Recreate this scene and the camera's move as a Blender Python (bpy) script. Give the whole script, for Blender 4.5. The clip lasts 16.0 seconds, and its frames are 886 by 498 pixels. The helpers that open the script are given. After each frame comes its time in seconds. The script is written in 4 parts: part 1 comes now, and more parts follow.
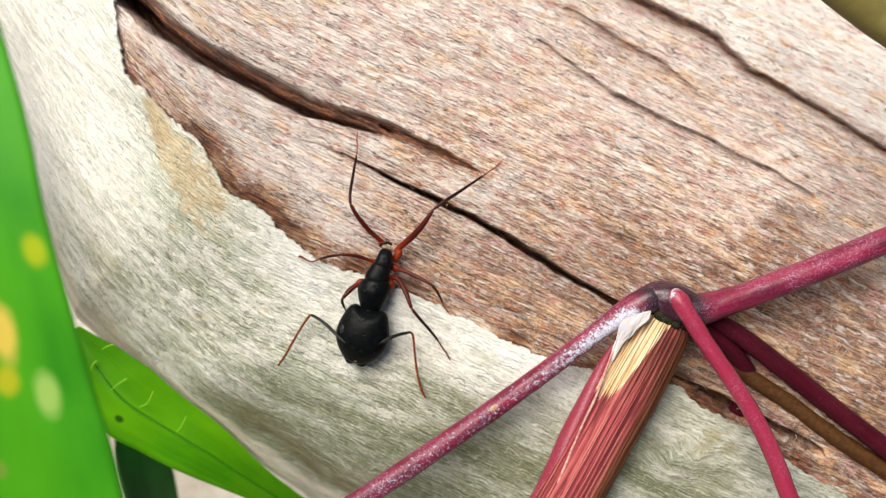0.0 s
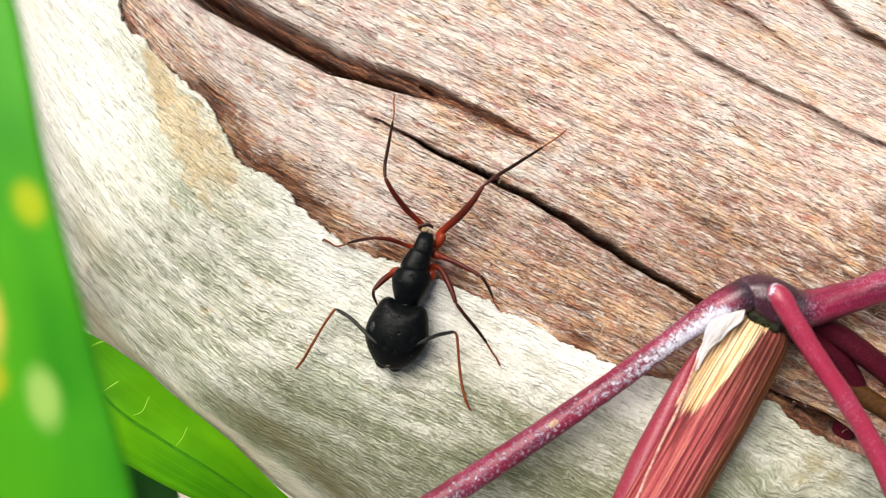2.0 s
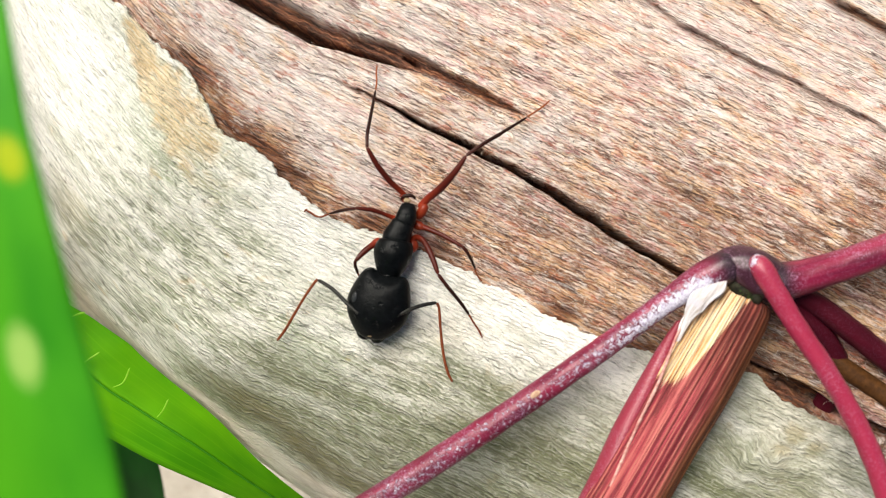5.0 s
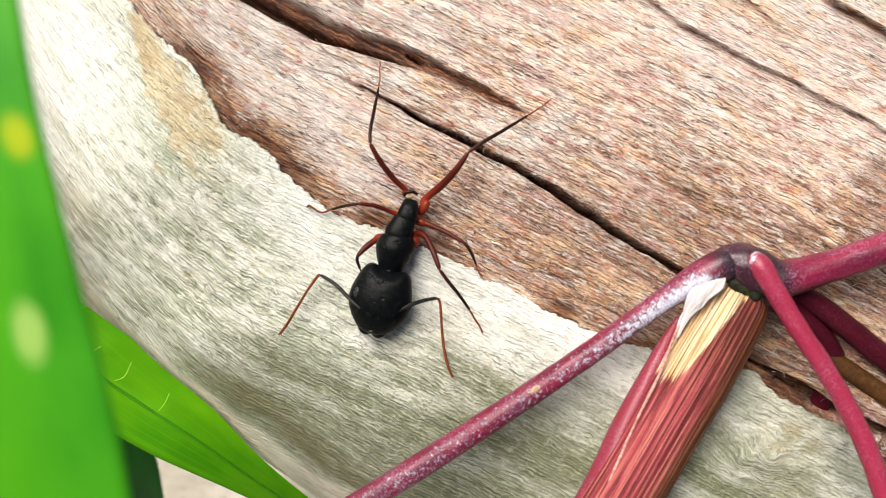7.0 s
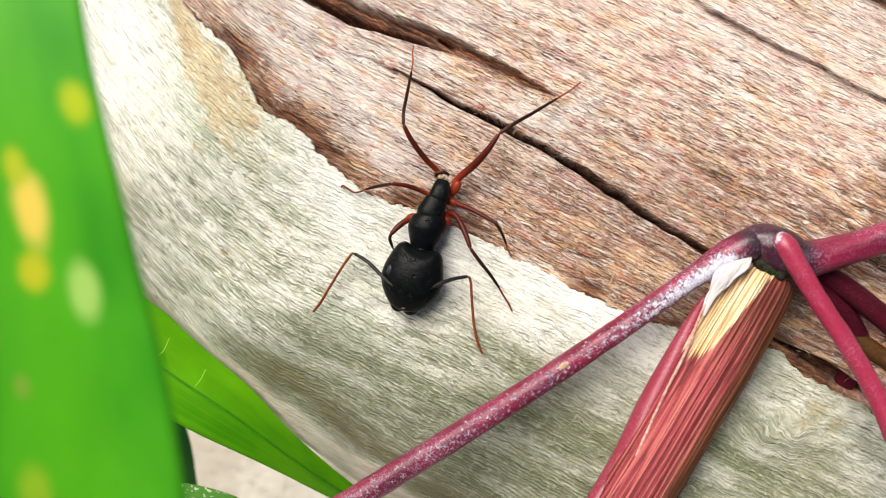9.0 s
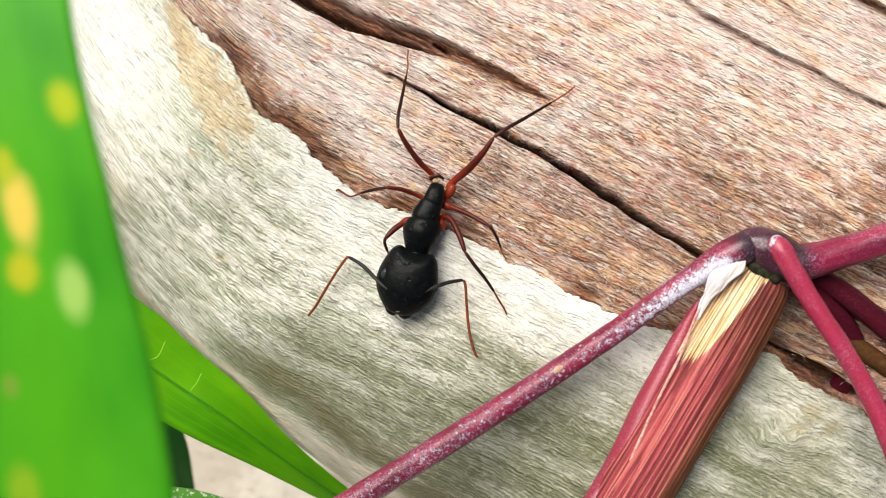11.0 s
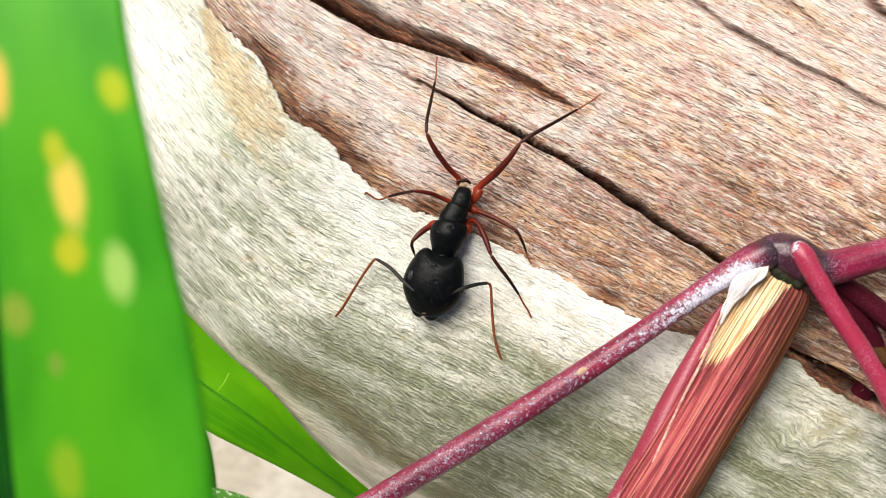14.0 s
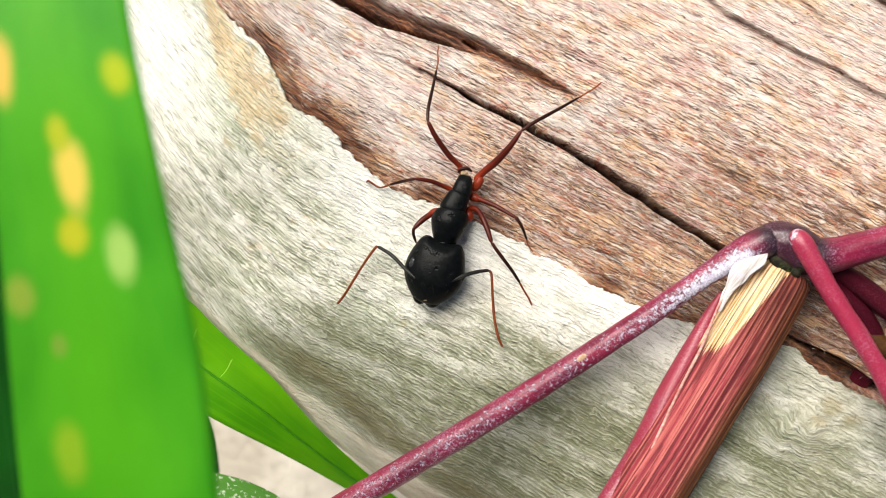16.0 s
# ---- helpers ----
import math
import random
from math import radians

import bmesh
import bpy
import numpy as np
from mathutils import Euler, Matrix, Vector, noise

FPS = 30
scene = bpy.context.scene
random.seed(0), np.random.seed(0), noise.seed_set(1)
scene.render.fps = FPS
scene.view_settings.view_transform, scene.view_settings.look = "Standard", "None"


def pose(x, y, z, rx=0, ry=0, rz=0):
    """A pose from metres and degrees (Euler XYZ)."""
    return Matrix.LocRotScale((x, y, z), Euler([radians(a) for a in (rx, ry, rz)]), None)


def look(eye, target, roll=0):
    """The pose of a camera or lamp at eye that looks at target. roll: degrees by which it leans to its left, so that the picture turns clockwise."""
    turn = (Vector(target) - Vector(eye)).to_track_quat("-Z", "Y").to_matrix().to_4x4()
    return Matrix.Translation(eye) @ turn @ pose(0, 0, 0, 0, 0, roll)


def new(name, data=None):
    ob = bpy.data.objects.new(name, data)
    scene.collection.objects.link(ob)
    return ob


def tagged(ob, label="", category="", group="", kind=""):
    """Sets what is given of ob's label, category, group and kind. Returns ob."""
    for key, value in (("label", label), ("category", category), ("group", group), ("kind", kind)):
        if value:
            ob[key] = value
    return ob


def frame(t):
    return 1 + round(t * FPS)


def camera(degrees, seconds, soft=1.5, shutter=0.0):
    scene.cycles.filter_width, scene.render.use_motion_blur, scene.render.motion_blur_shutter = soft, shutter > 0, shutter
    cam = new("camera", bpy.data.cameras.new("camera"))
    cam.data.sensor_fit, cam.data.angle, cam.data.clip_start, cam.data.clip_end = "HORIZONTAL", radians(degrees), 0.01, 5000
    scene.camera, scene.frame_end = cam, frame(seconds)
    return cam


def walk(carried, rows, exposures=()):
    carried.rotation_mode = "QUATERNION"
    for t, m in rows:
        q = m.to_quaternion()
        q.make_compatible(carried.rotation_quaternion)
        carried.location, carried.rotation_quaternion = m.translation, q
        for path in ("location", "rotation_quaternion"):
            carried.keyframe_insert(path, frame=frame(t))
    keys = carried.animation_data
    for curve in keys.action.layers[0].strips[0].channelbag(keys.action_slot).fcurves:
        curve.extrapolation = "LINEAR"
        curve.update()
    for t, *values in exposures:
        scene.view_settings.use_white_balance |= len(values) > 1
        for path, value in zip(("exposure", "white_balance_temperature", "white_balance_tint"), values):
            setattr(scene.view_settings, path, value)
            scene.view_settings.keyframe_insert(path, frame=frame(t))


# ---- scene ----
# An ant on a weathered log, seen from straight above. Lengths in this script are millimetres until M turns them to metres.
cam = camera(42, 16.0, soft=0.75)
PATH = [
    (0, 0.00004, -0.00002, 0.07408, 0.021, 0.025, -0.073),
    (0.5, -0.00048, -0.00083, 0.06721, 0.513, 0.673, 0.334),
    (1, -0.00123, -0.00124, 0.06323, 0.846, 1.079, 0.664),
    (1.5, -0.00080, -0.00154, 0.06193, 0.704, 1.189, 0.705),
    (2, -0.00132, -0.00183, 0.06244, 0.925, 1.269, 0.799),
    (2.5, -0.00125, -0.00257, 0.06212, 0.424, 0.938, 0.976),
    (3, -0.00103, -0.00259, 0.06211, 0.492, 0.892, 1.001),
    (3.5, -0.00096, -0.00271, 0.06204, 0.522, 0.793, 0.965),
    (4, -0.00084, -0.00270, 0.06187, 0.193, 0.618, 0.914),
    (6.5, -0.00152, -0.00344, 0.06290, 0.967, 0.575, 1.328),
    (7, -0.00146, -0.00356, 0.06271, 0.898, 0.295, 1.402),
    (7.5, -0.00141, -0.00349, 0.06312, 0.882, 0.756, 1.371),
    (8, -0.00138, -0.00380, 0.06341, 1.000, 0.956, 1.414),
    (8.5, -0.00184, -0.00429, 0.06380, 1.030, 1.147, 1.613),
    (8.7, -0.00186, -0.00455, 0.06409, 0.880, 1.349, 1.727),
    (11, -0.00132, -0.00498, 0.06414, 1.344, 1.639, 1.710),
    (11.5, -0.00148, -0.00521, 0.06438, 1.771, 1.767, 1.850),
    (12, -0.00157, -0.00549, 0.06448, 1.948, 1.683, 1.992),
    (12.5, -0.00147, -0.00548, 0.06453, 2.157, 1.897, 1.962),
    (13, -0.00164, -0.00567, 0.06491, 2.348, 2.187, 2.210),
    (13.5, -0.00171, -0.00573, 0.06499, 2.389, 2.229, 2.197),
    (14, -0.00189, -0.00624, 0.06512, 2.606, 2.337, 2.401),
    (14.5, -0.00191, -0.00635, 0.06530, 2.539, 2.378, 2.525),
    (15, -0.00161, -0.00657, 0.06567, 2.531, 3.077, 2.511),
    (15.5, -0.00156, -0.00638, 0.06577, 2.265, 3.030, 2.416),
    (16, -0.00161, -0.00660, 0.06554, 2.309, 2.609, 2.502),
]
walk(cam, [(t, pose(x, y, z, rx, ry, rz)) for t, x, y, z, rx, ry, rz in PATH],
     exposures=[(0, 0.12), (1, 0.26), (2.5, 0.31), (8, 0.31), (16, 0.37)])
cam.data.dof.use_dof = True
cam.data.dof.focus_distance = 0.0658
cam.data.dof.aperture_fstop = 46.9 / 0.85

M = 0.001

# ---- light: a bright, hazy sky and a soft sun ----
world = bpy.data.worlds.new("sky")
scene.world = world
world.use_nodes = True
wn = world.node_tree.nodes
sky = wn.new("ShaderNodeTexSky")
sky.sky_type = "NISHITA"
sky.sun_disc = False
sky.sun_elevation = radians(56)
sky.sun_rotation = radians(-42)
sky.air_density, sky.dust_density, sky.ozone_density = 1.0, 4.0, 0.6
world.node_tree.links.new(sky.outputs["Color"], wn["Background"].inputs["Color"])
wn["Background"].inputs["Strength"].default_value = 0.046

sun = new("sun", bpy.data.lights.new("sun", "SUN"))
sun.data.energy = 5.3
sun.data.angle = radians(46)
sun.data.color = (1.0, 0.95, 0.86)
sun.matrix_world = look((-0.33, 0.43, 0.84), (0, 0, 0))


# ---- noise on arrays ----
def grad_noise(x, y, seed=0):
    """Gradient noise, about -1 to 1, on arrays of coordinates."""
    table = np.random.RandomState(seed)
    perm = table.permutation(512)
    ang = table.rand(512) * 2 * np.pi
    gx, gy = np.cos(ang), np.sin(ang)
    xi, yi = np.floor(x).astype(int), np.floor(y).astype(int)
    xf, yf = x - xi, y - yi
    u, v = xf * xf * xf * (xf * (xf * 6 - 15) + 10), yf * yf * yf * (yf * (yf * 6 - 15) + 10)

    def corner(i, j):
        h = perm[(perm[(xi + i) % 512] + yi + j) % 512]
        return gx[h] * (xf - i) + gy[h] * (yf - j)

    a = corner(0, 0) * (1 - u) + corner(1, 0) * u
    b = corner(0, 1) * (1 - u) + corner(1, 1) * u
    return 1.5 * (a * (1 - v) + b * v)


def smooth(a, lo, hi):
    t = np.clip((a - lo) / (hi - lo), 0, 1)
    return t * t * (3 - 2 * t)


def line_field(x, y, line):
    """Distance to a broken line, which side (+ to its left), and the place along it from 0 to 1."""
    best = np.full(x.shape, 1e9)
    side = np.zeros(x.shape)
    along = np.zeros(x.shape)
    n = len(line) - 1
    for i in range(n):
        (ax, ay), (bx, by) = line[i][:2], line[i + 1][:2]
        dx, dy = bx - ax, by - ay
        t = np.clip(((x - ax) * dx + (y - ay) * dy) / (dx * dx + dy * dy), 0, 1)
        ex, ey = x - ax - t * dx, y - ay - t * dy
        d = np.hypot(ex, ey)
        near = d < best
        best = np.where(near, d, best)
        side = np.where(near, np.sign(dx * ey - dy * ex), side)
        along = np.where(near, (i + t) / n, along)
    return best, side, along


# ---- materials ----
class Nodes:
    """A short way to write node trees."""

    def __init__(self, name):
        self.mat = bpy.data.materials.new(name)
        self.mat.use_nodes = True
        self.tree = self.mat.node_tree
        self.bsdf = self.tree.nodes["Principled BSDF"]
        self.warps = {}

    def add(self, kind, **inputs):
        node = self.tree.nodes.new("ShaderNode" + kind)
        for key, value in inputs.items():
            self.set(node, key.replace("_", " "), value)
        return node

    def set(self, node, key, value):
        socket = node.inputs[int(key[1:])] if key[0] == "i" and key[1:].isdigit() else node.inputs[key]
        if isinstance(value, bpy.types.NodeSocket):
            self.tree.links.new(value, socket)
        else:
            socket.default_value = value

    def coords(self, scale, source="UV", rotation=(0, 0, 0)):
        tc = self.add("TexCoord")
        mp = self.add("Mapping", Vector=tc.outputs[source], Scale=scale, Rotation=rotation)
        return mp.outputs[0]

    def grain(self, scale, wave=0.07, fray=1.0):
        """Coordinates along and across the grain, a little wavy, the fibres frayed."""
        if (wave, fray) not in self.warps:
            tc = self.add("TexCoord")
            total = tc.outputs["UV"]
            close = self.add("Mapping", Vector=total, Scale=(1.9, 4.4, 1)).outputs[0]
            for vector, size, detail, amount in ((total, 0.9, 3.0, (wave * 3, wave * 3, 0)), (close, 1.0, 2.0, (0.40 * fray, 0.16 * fray, 0))):
                big = self.add("TexNoise", Vector=vector, Scale=size, Detail=detail, Roughness=0.6)
                off = self.add("VectorMath", i0=big.outputs["Color"], i1=(0.5, 0.5, 0.5))
                off.operation = "SUBTRACT"
                amt = self.add("VectorMath", i0=off.outputs[0], i1=amount)
                amt.operation = "MULTIPLY"
                both = self.add("VectorMath", i0=total, i1=amt.outputs[0])
                both.operation = "ADD"
                total = both.outputs[0]
            self.warps[wave, fray] = total
        return self.add("Mapping", Vector=self.warps[wave, fray], Scale=scale).outputs[0]

    def noise(self, vector, scale=1.0, detail=3.0, rough=0.55, distortion=0.0):
        return self.add("TexNoise", Vector=vector, Scale=scale, Detail=detail, Roughness=rough, Distortion=distortion).outputs[0]

    def fibres(self, vector, pitch, warp, scale):
        """Long wavering lines, one each pitch (mm) across the grain: 0 between them, 1 on them."""
        across = self.add("SeparateXYZ", Vector=vector).outputs[1]
        wander = self.noise(self.grain(scale), 1.0, 5, 0.62)
        phase = self.math("ADD", self.math("MULTIPLY", across, 6.2832 / pitch), self.math("MULTIPLY", wander, 6.2832 * warp))
        return self.value(self.math("SINE", phase), -1, 1)

    def ramp(self, fac, *stops):
        node = self.add("ValToRGB", Fac=fac)
        el = node.color_ramp.elements
        while len(el) < len(stops):
            el.new(0.5)
        for e, (p, c) in zip(el, stops):
            e.position = p
            e.color = (*c, 1) if len(c) == 3 else c
        return node.outputs[0]

    def value(self, fac, lo, hi, a=0.0, b=1.0):
        return self.add("MapRange", Value=fac, i1=lo, i2=hi, i3=a, i4=b).outputs[0]

    def mix(self, fac, a, b, kind="MIX"):
        node = self.tree.nodes.new("ShaderNodeMixRGB")
        node.blend_type = kind
        self.set(node, "Fac", fac)
        self.set(node, "Color1", a if isinstance(a, bpy.types.NodeSocket) else (*a, 1))
        self.set(node, "Color2", b if isinstance(b, bpy.types.NodeSocket) else (*b, 1))
        return node.outputs[0]

    def math(self, op, a, b=0.0):
        node = self.tree.nodes.new("ShaderNodeMath")
        node.operation = op
        self.set(node, "i0", a)
        self.set(node, "i1", b)
        return node.outputs[0]

    def attr(self, name):
        node = self.add("Attribute")
        node.attribute_name = name
        return node.outputs["Fac"]

    def bump(self, height, distance, strength=1.0, normal=None):
        node = self.add("Bump", Height=height, Distance=distance, Strength=strength)
        if normal is not None:
            self.set(node, "Normal", normal)
        return node.outputs[0]

    def done(self, color, rough=0.6, normal=None, **more):
        self.set(self.bsdf, "Base Color", color if isinstance(color, bpy.types.NodeSocket) else (*color, 1))
        self.set(self.bsdf, "Roughness", rough)
        if normal is not None:
            self.set(self.bsdf, "Normal", normal)
        for key, value in more.items():
            self.set(self.bsdf, key.replace("_", " "), value)
        return self.mat


def brown_wood():
    n = Nodes("brown_wood")
    flat = n.grain((1, 1, 1), 0.07, 1.7)
    fine = n.noise(n.grain((0.7, 8.0, 1), 0.07, 1.7), 1.0, 5, 0.66)
    mottle = n.noise(n.grain((1.9, 5.5, 1)), 1.0, 5, 0.7, 0.4)
    lines = n.fibres(flat, 0.18, 2.2, (0.3, 2.0, 1))
    gap = n.noise(n.grain((0.7, 2.6, 1)), 1.0, 4, 0.65)
    mid = n.noise(n.grain((0.13, 1.1, 1)), 1.0, 5, 0.65)
    streak = n.noise(n.grain((0.35, 2.6, 1)), 1.0, 5, 0.65)
    patch = n.noise(n.coords((0.10, 0.22, 1)), 1.0, 5, 0.62, 0.6)
    tint = n.noise(n.coords((0.16, 0.42, 1)), 1.3, 5, 0.66, 0.6)
    hue = n.noise(n.coords((0.8, 1.7, 1)), 1.2, 5, 0.7, 0.5)
    base = n.ramp(patch, (0.34, (0.34, 0.20, 0.145)), (0.43, (0.55, 0.39, 0.29)), (0.51, (0.84, 0.71, 0.60)), (0.58, (0.70, 0.46, 0.30)), (0.68, (0.44, 0.27, 0.20)))
    base = n.mix(n.attr("bleach"), base, (0.92, 0.85, 0.81))
    base = n.mix(n.math("MULTIPLY", n.attr("warm"), n.value(patch, 0.3, 0.6, 0.5, 1.0)), base, (0.84, 0.54, 0.35))
    base = n.mix(n.attr("weather_shade"), base, (0.28, 0.175, 0.12))
    base = n.mix(n.value(tint, 0.53, 0.63, 0, 0.7), base, (0.72, 0.40, 0.22))
    base = n.mix(n.value(tint, 0.46, 0.36, 0, 0.6), base, (0.40, 0.25, 0.21))
    base = n.mix(n.value(mid, 0.53, 0.62, 0, 0.75), base, (0.92, 0.81, 0.74))
    base = n.mix(n.value(mid, 0.46, 0.37, 0, 0.65), base, (0.33, 0.19, 0.13))
    base = n.mix(n.value(streak, 0.56, 0.63, 0, 0.7), base, (0.92, 0.84, 0.75))
    base = n.mix(n.value(streak, 0.44, 0.37, 0, 0.55), base, (0.34, 0.21, 0.16))
    base = n.mix(n.value(hue, 0.55, 0.64, 0, 0.6), base, (0.80, 0.50, 0.29))
    base = n.mix(n.value(hue, 0.47, 0.39, 0, 0.8), base, (0.49, 0.26, 0.28))
    red = n.noise(n.coords((0.5, 1.2, 1)), 1.0, 4, 0.7)
    base = n.mix(n.value(red, 0.54, 0.63, 0, 0.9), base, (0.52, 0.15, 0.10))
    rawwood = n.ramp(streak, (0.38, (0.085, 0.032, 0.018)), (0.46, (0.28, 0.11, 0.055)), (0.53, (0.47, 0.22, 0.09)), (0.60, (0.66, 0.39, 0.18)), (0.68, (0.90, 0.76, 0.56)))
    base = n.mix(n.math("MULTIPLY", n.attr("raw"), n.value(mid, 0.66, 0.50, 0.45, 1.0)), base, rawwood)
    # dark brown wood, deepened further for the shadow below the twigs
    old = n.ramp(streak, (0.38, (0.06, 0.027, 0.017)), (0.48, (0.18, 0.09, 0.055)), (0.56, (0.31, 0.175, 0.11)), (0.66, (0.62, 0.45, 0.33)))
    base = n.mix(n.math("MULTIPLY", n.attr("weather_shade"), n.value(mid, 0.64, 0.42, 0.55, 0.95)), base, old)
    base = n.mix(n.math("MULTIPLY", n.attr("fresh_bright"), 0.9), base, (0.94, 0.90, 0.85))
    bands = n.noise(n.grain((0.075, 0.75, 1)), 1.0, 4, 0.6)
    base = n.mix(n.math("MULTIPLY", n.value(bands, 0.48, 0.38, 0, 0.6), n.value(n.attr("fresh_bright"), 0, 1, 1, 0)), base, n.mix(n.value(tint, 0.42, 0.58), (0.30, 0.15, 0.11), (0.42, 0.23, 0.13)))
    specks = n.noise(n.grain((1.3, 3.0, 1)), 1.0, 4, 0.7)
    base = n.mix(n.math("MULTIPLY", n.value(specks, 0.455, 0.38, 0, 0.6), n.value(n.attr("weather_shade"), 0, 1, 1, 0.3)), base, (0.95, 0.87, 0.80))
    base = n.mix(n.value(specks, 0.555, 0.62, 0, 0.6), base, n.mix(n.value(hue, 0.45, 0.55), (0.42, 0.18, 0.14), (0.62, 0.36, 0.19)))
    sound = n.math("MULTIPLY", n.value(n.attr("fresh_bright"), 0, 1, 1, 0.35), n.value(n.attr("bleach"), 0, 1, 1, 0.45))
    worn = n.value(n.math("MAXIMUM", n.attr("weather_shade"), n.math("MULTIPLY", n.attr("raw"), 0.85)), 0, 1, 1, 0.25)
    base = n.mix(n.math("MULTIPLY", n.attr("bleach"), 0.6), base, (0.95, 0.89, 0.86))
    # rust, ochre and mauve stains that soaked in after the bleaching
    ochre = n.noise(n.grain((0.32, 0.75, 1)), 1.0, 5, 0.68, 0.5)
    base = n.mix(n.value(ochre, 0.53, 0.62, 0, 0.6), base, (0.80, 0.50, 0.26))
    base = n.mix(n.value(ochre, 0.45, 0.37, 0, 0.5), base, (0.62, 0.34, 0.33))
    rust = n.noise(n.grain((0.7, 2.4, 1)), 1.0, 4, 0.66, 0.4)
    base = n.mix(n.value(rust, 0.57, 0.65, 0, 0.7), base, (0.48, 0.15, 0.08))
    base = n.mix(n.value(rust, 0.46, 0.38, 0, 0.5), base, (0.95, 0.89, 0.84))
    # dark pores between the fibres, thinner where the wood has bleached
    dark = n.math("MULTIPLY", n.value(lines, 0.36, 0.10, 0, 1), n.value(gap, 0.55, 0.43, 0.0, 0.85))
    color = n.mix(n.math("MULTIPLY", dark, sound), base, (0.12, 0.056, 0.038))
    color = n.mix(n.math("MULTIPLY", n.value(fine, 0.465, 0.405, 0, 0.85), sound), color, (0.115, 0.054, 0.036))
    light = n.math("MULTIPLY", n.value(lines, 0.62, 0.9, 0, 1), n.value(gap, 0.48, 0.60, 0.05, 0.6))
    color = n.mix(n.math("MULTIPLY", light, worn), color, (0.95, 0.83, 0.74))
    color = n.mix(n.math("MULTIPLY", n.value(mottle, 0.57, 0.64, 0, 0.5), worn), color, (0.95, 0.83, 0.74))
    curl = n.noise(n.coords((2.2, 3.6, 1)), 1.0, 4, 0.6, 0.8)
    color = n.mix(n.value(n.math("ABSOLUTE", n.math("SUBTRACT", curl, 0.5)), 0.012, 0.004, 0, 0.4), color, (0.92, 0.82, 0.70))
    crackle = n.noise(n.grain((0.18, 1.9, 1)), 1.0, 3, 0.6, 0.15)
    color = n.mix(n.value(n.math("ABSOLUTE", n.math("SUBTRACT", crackle, 0.45)), 0.011, 0.003, 0, 0.85), color, (0.075, 0.038, 0.026))
    # split walls: brown inner wood, with the darkness of the depth added in colour
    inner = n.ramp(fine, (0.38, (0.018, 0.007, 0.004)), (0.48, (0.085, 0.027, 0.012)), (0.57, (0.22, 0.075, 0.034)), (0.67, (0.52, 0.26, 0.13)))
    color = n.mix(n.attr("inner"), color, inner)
    b = n.bump(fine, 0.00020)
    b = n.bump(lines, 0.00004, 0.8, b)
    b = n.bump(mottle, 0.00022, 0.8, b)
    return n.done(color, 0.75, b, Specular_IOR_Level=0.2)


